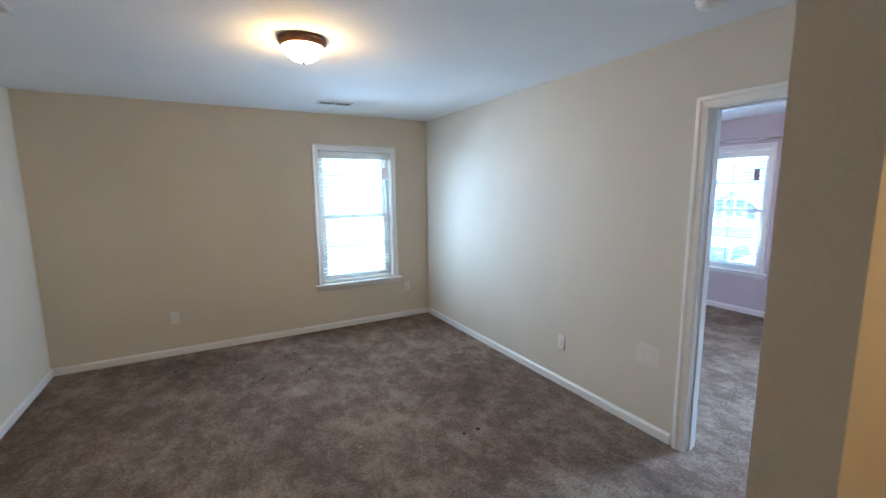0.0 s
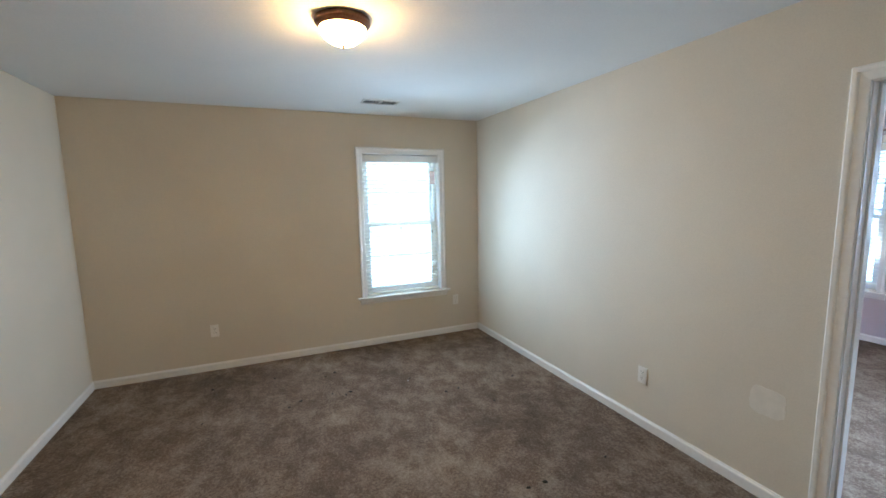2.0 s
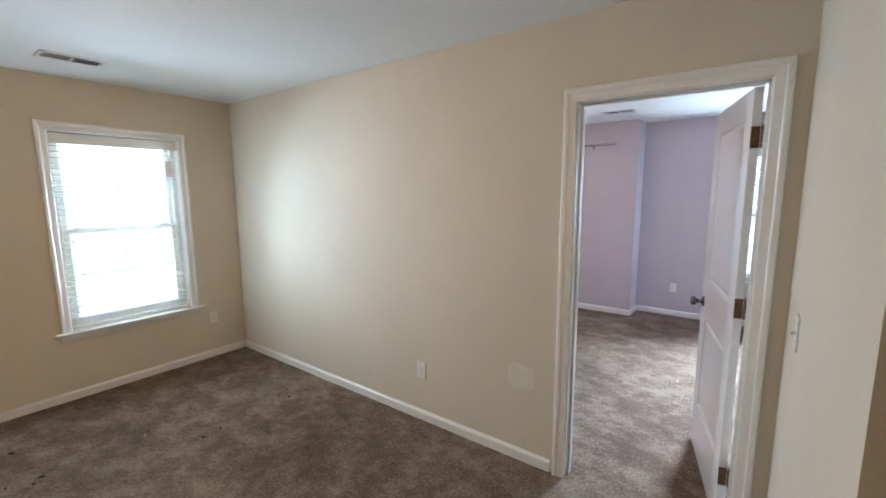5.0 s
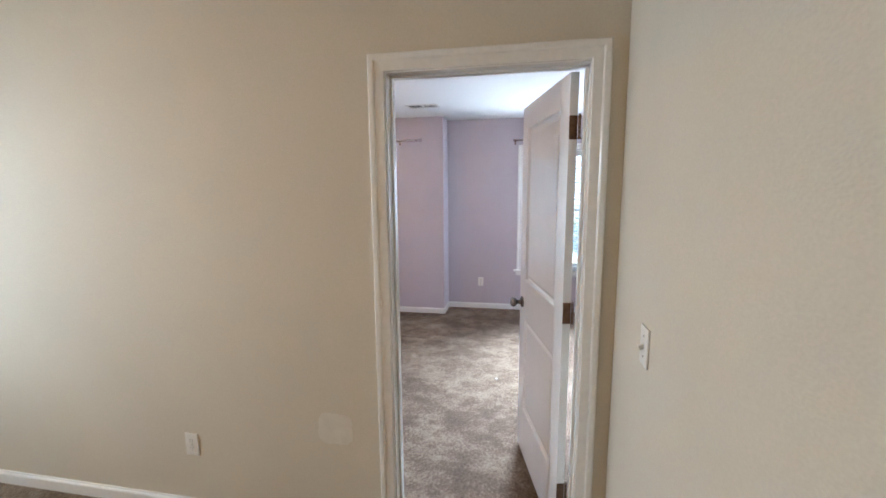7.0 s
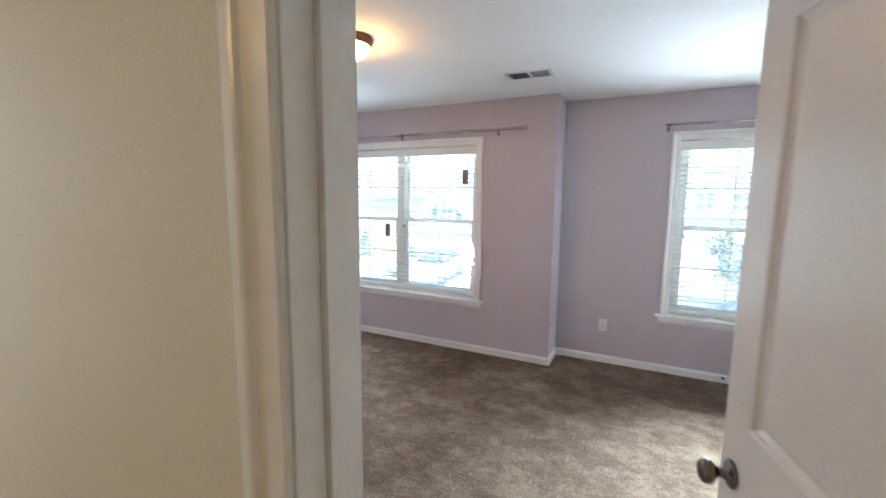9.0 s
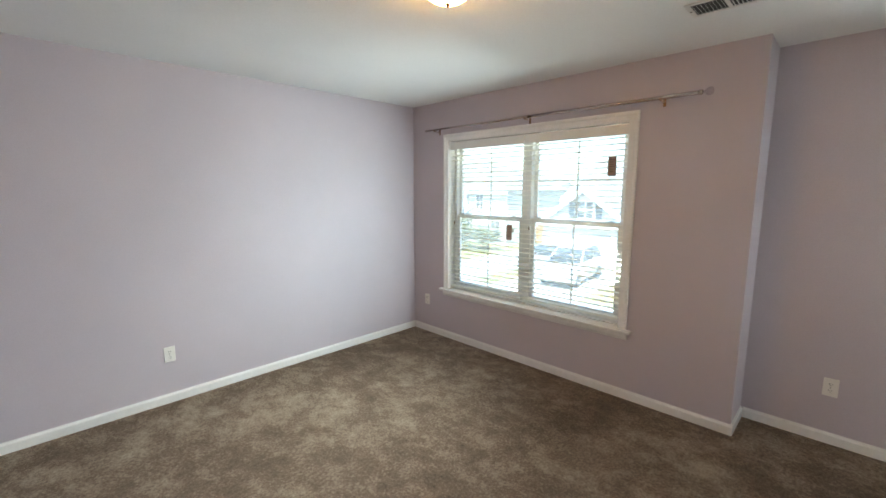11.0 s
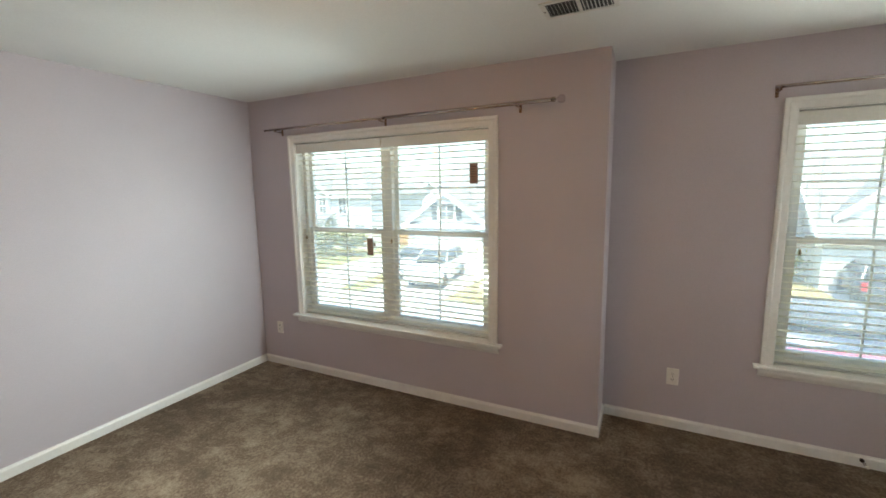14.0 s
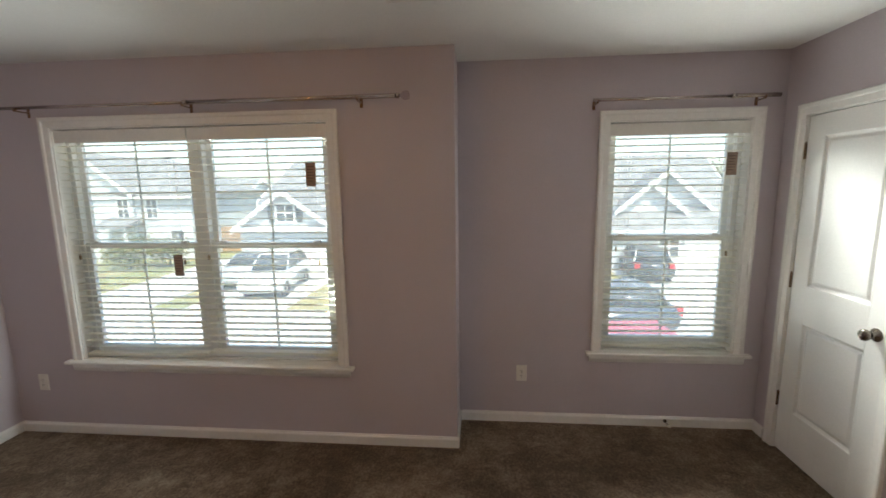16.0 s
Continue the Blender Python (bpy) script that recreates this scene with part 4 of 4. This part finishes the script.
# the neighbour whose pale side wall fills the beige room's window
nb = thing("house", Matrix.Identity(4), "neighbouring house with pale lap siding", "house")
part("wall", boxes(((-9, 9.6, GROUND), (4.6, 18, 2.2))), BRICKY, nb)
part("roof", prism([(9.2, 2.15), (18.4, 2.15), (13.8, 5.0)], "x", -9.5, 5.0), SHINGLE, nb, "grey shingle roof")
part("gutter", boxes(((-9.4, 9.06, 2.05), (4.9, 9.22, 2.22))), HOUSETRIM, nb)
for i in range(27):
    z = GROUND + 0.19 * i
    o = part("siding_board", prism([(9.6, z), (9.57, z), (9.588, z + 0.2), (9.6, z + 0.2)], "x", -9, 4.6), BRICKY, nb)
fence = thing("fence", pose(33.0, 19.2, GROUND), "orange cedar privacy fence between the houses", "fence")
board = part("board", boxes(((0, 0, 0.05), (0.025, 0.135, 1.9)), bevel=0.006), FENCEWOOD, fence)
for k in range(1, 12):
    again("board", board, Matrix.Translation((0, 0.145 * k, 0)), fence)
for z in (0.35, 1.55):
    part("rail", boxes(((0.025, 0, z), (0.065, 1.74, z + 0.09))), FENCEWOOD, fence)


# ---- parked cars ----
def car(x, y, turn_z, paint, label, tall=0.0, pickup=False):
    """A parked car, its nose along local +x."""
    c = thing("car", pose(x, y, GROUND + 0.045, 0, 0, turn_z), label, "car", "parked cars")
    h = 1.42 + tall
    side = [(-2.25, 0.35), (-2.28, 0.75), (-2.15, 0.98 + tall * 0.4), (-1.2, 1.02 + tall * 0.4), (0.9, 0.98 + tall * 0.3), (2.05, 0.80 + tall * 0.2), (2.28, 0.62), (2.25, 0.32), (1.85, 0.25), (-1.85, 0.25)]
    bm = prism(side, "y", -0.88, 0.88)
    bmesh.ops.bevel(bm, geom=bm.edges[:], offset=0.07, segments=2, affect="EDGES")
    part("body", bm, paint, c, smooth=True)
    back = -1.15 if not pickup else -0.25
    lift = 0.98 + tall * 0.35
    rear = -2.0 if tall and not pickup else back - 0.75
    bm = bmesh.new()
    lo = [(rear, -0.82, lift), (1.05, -0.82, lift), (1.05, 0.82, lift), (rear, 0.82, lift)]
    hi = [(rear + 0.42, -0.64, h), (0.25, -0.64, h), (0.25, 0.64, h), (rear + 0.42, 0.64, h)]
    v = [bm.verts.new(p) for p in lo + hi]
    for q in ((3, 2, 1, 0), (4, 5, 6, 7), (0, 1, 5, 4), (1, 2, 6, 5), (2, 3, 7, 6), (3, 0, 4, 7)):
        bm.faces.new([v[i] for i in q])
    bmesh.ops.bevel(bm, geom=bm.edges[:], offset=0.06, segments=2, affect="EDGES")
    part("cabin_glass", bm, DARKPANE, c, "dark tinted windows", smooth=True)
    part("roof_panel", boxes(((rear + 0.44, -0.62, h - 0.02), (0.22, 0.62, h + 0.025)), bevel=0.02), paint, c)
    for p in ((rear + 0.2, 0.75), (0.62, 0.75)):
        for s in (-1, 1):
            part("pillar", rod_between((p[0] - 0.15 if p[0] < 0 else p[0] + 0.4, s * 0.83, lift), ((rear + 0.42) if p[0] < 0 else 0.25, s * 0.645, h), 0.035, 8), paint, c)
    for wx in (-1.38, 1.38):
        for s in (-1, 1):
            wm = Matrix.Translation((wx, s * 0.80, 0.33)) @ pose(0, 0, 0, 90)
            wheel = part("wheel", lathe([(0.20, -0.11), (0.31, -0.11), (0.33, -0.07), (0.33, 0.07), (0.31, 0.11), (0.20, 0.11), (0.20, -0.11)], 24, None, wm), RUBBER, c, "black tyre", smooth=True)
            part("rim", lathe([(0, -0.085), (0.05, -0.095), (0.19, -0.085), (0.205, -0.10), (0.205, 0.10), (0.19, 0.085), (0.05, 0.095), (0, 0.085)], 20, None, wm), NICKEL, wheel)
    for s in (-1, 1):
        part("tail_lamp", boxes(((-2.31, s * 0.62, 0.72), (-2.10, s * 0.86, 0.95 + tall * 0.5)), bevel=0.02), REDLAMP, c, "red tail lamp")
        part("headlight", boxes(((2.0, s * 0.52, 0.60), (2.27, s * 0.84, 0.76)), bevel=0.03), PLASTIC, c)
    return c


WHITE = car_paint("white_car_paint", (0.62, 0.63, 0.64))
SILVER = car_paint("silver_car_paint", (0.42, 0.44, 0.46))
BLUEGREY = car_paint("dark_blue_car_paint", (0.045, 0.06, 0.09))
RED = car_paint("red_car_paint", (0.42, 0.03, 0.035))
BLACK = car_paint("dark_grey_car_paint", (0.06, 0.065, 0.07))
car(23.3, 13.0, 184, SILVER, "silver saloon car parked on the driveway")
car(21.7, 10.9, 186, WHITE, "white car parked on the driveway", 0.2)
car(25.0, -6.75, -9, BLACK, "dark grey estate car with red tail lamps on the driveway", 0.1)
car(16.4, -2.0, 95, BLUEGREY, "dark blue car parked at the kerb", 0.1)
car(12.4, -1.1, 96, RED, "red car parked at the near kerb")


# ---- trees and shrubs ----
def tree(x, y, height, crown, label, seed, trunk_h=None):
    t = thing("tree" if trunk_h else "shrub", pose(x, y, GROUND), label, "tree" if trunk_h else "shrub")
    r = random.Random(seed)
    th = trunk_h or 0.25
    bm = bmesh.new()
    lathe([(0.16 * height / 6, 0), (0.11 * height / 6, th), (0.03, height * 0.8), (0, height * 0.82)], 8, bm)
    limbs = []
    for k in range(9):
        p = r.uniform(0, 6.283)
        q = Vector((math.cos(p) * crown * 0.6, math.sin(p) * crown * 0.6, r.uniform(th + 0.2, height * 0.85)))
        rod_between((0, 0, q.z * 0.6), q, 0.03 * height / 6, 5, bm)
        limbs.append(q)
    part("trunk", bm, BARK, t)
    bm = bmesh.new()
    for k in range(1500):
        c = r.choice(limbs) + Vector((r.gauss(0, 1), r.gauss(0, 1), r.gauss(0, 0.8))) * crown * 0.28
        s = r.uniform(0.05, 0.13) * max(1, height / 5)
        d = Vector((r.uniform(-1, 1), r.uniform(-1, 1), r.uniform(-1, 1))).normalized()
        e = d.orthogonal().normalized()
        f = d.cross(e)
        bm.faces.new([bm.verts.new(c + v) for v in (e * s, f * s * 0.6, -e * s, -f * s * 0.6)])
    part("crown", bm, LEAF, t, "loose crown of small leaves")
    return t


tree(47.0, -20.0, 7.6, 2.6, "leafy yellow-green tree behind the roofs", 1, 2.2)
tree(52.0, -17.5, 7.2, 2.4, "leafy yellow-green tree behind the roofs", 2, 2.2)
tree(48.0, -25.0, 7.8, 2.8, "leafy yellow-green tree behind the roofs", 5, 2.2)
tree(22.0, -2.5, 3.4, 1.1, "small leafy green tree on the lawn", 8, 0.9)
tree(26.5, 22.6, 1.9, 1.3, "yellow-green shrub beside the lawn", 3)
tree(27.2, 20.6, 1.7, 1.0, "yellow-green shrub beside the lawn", 6)
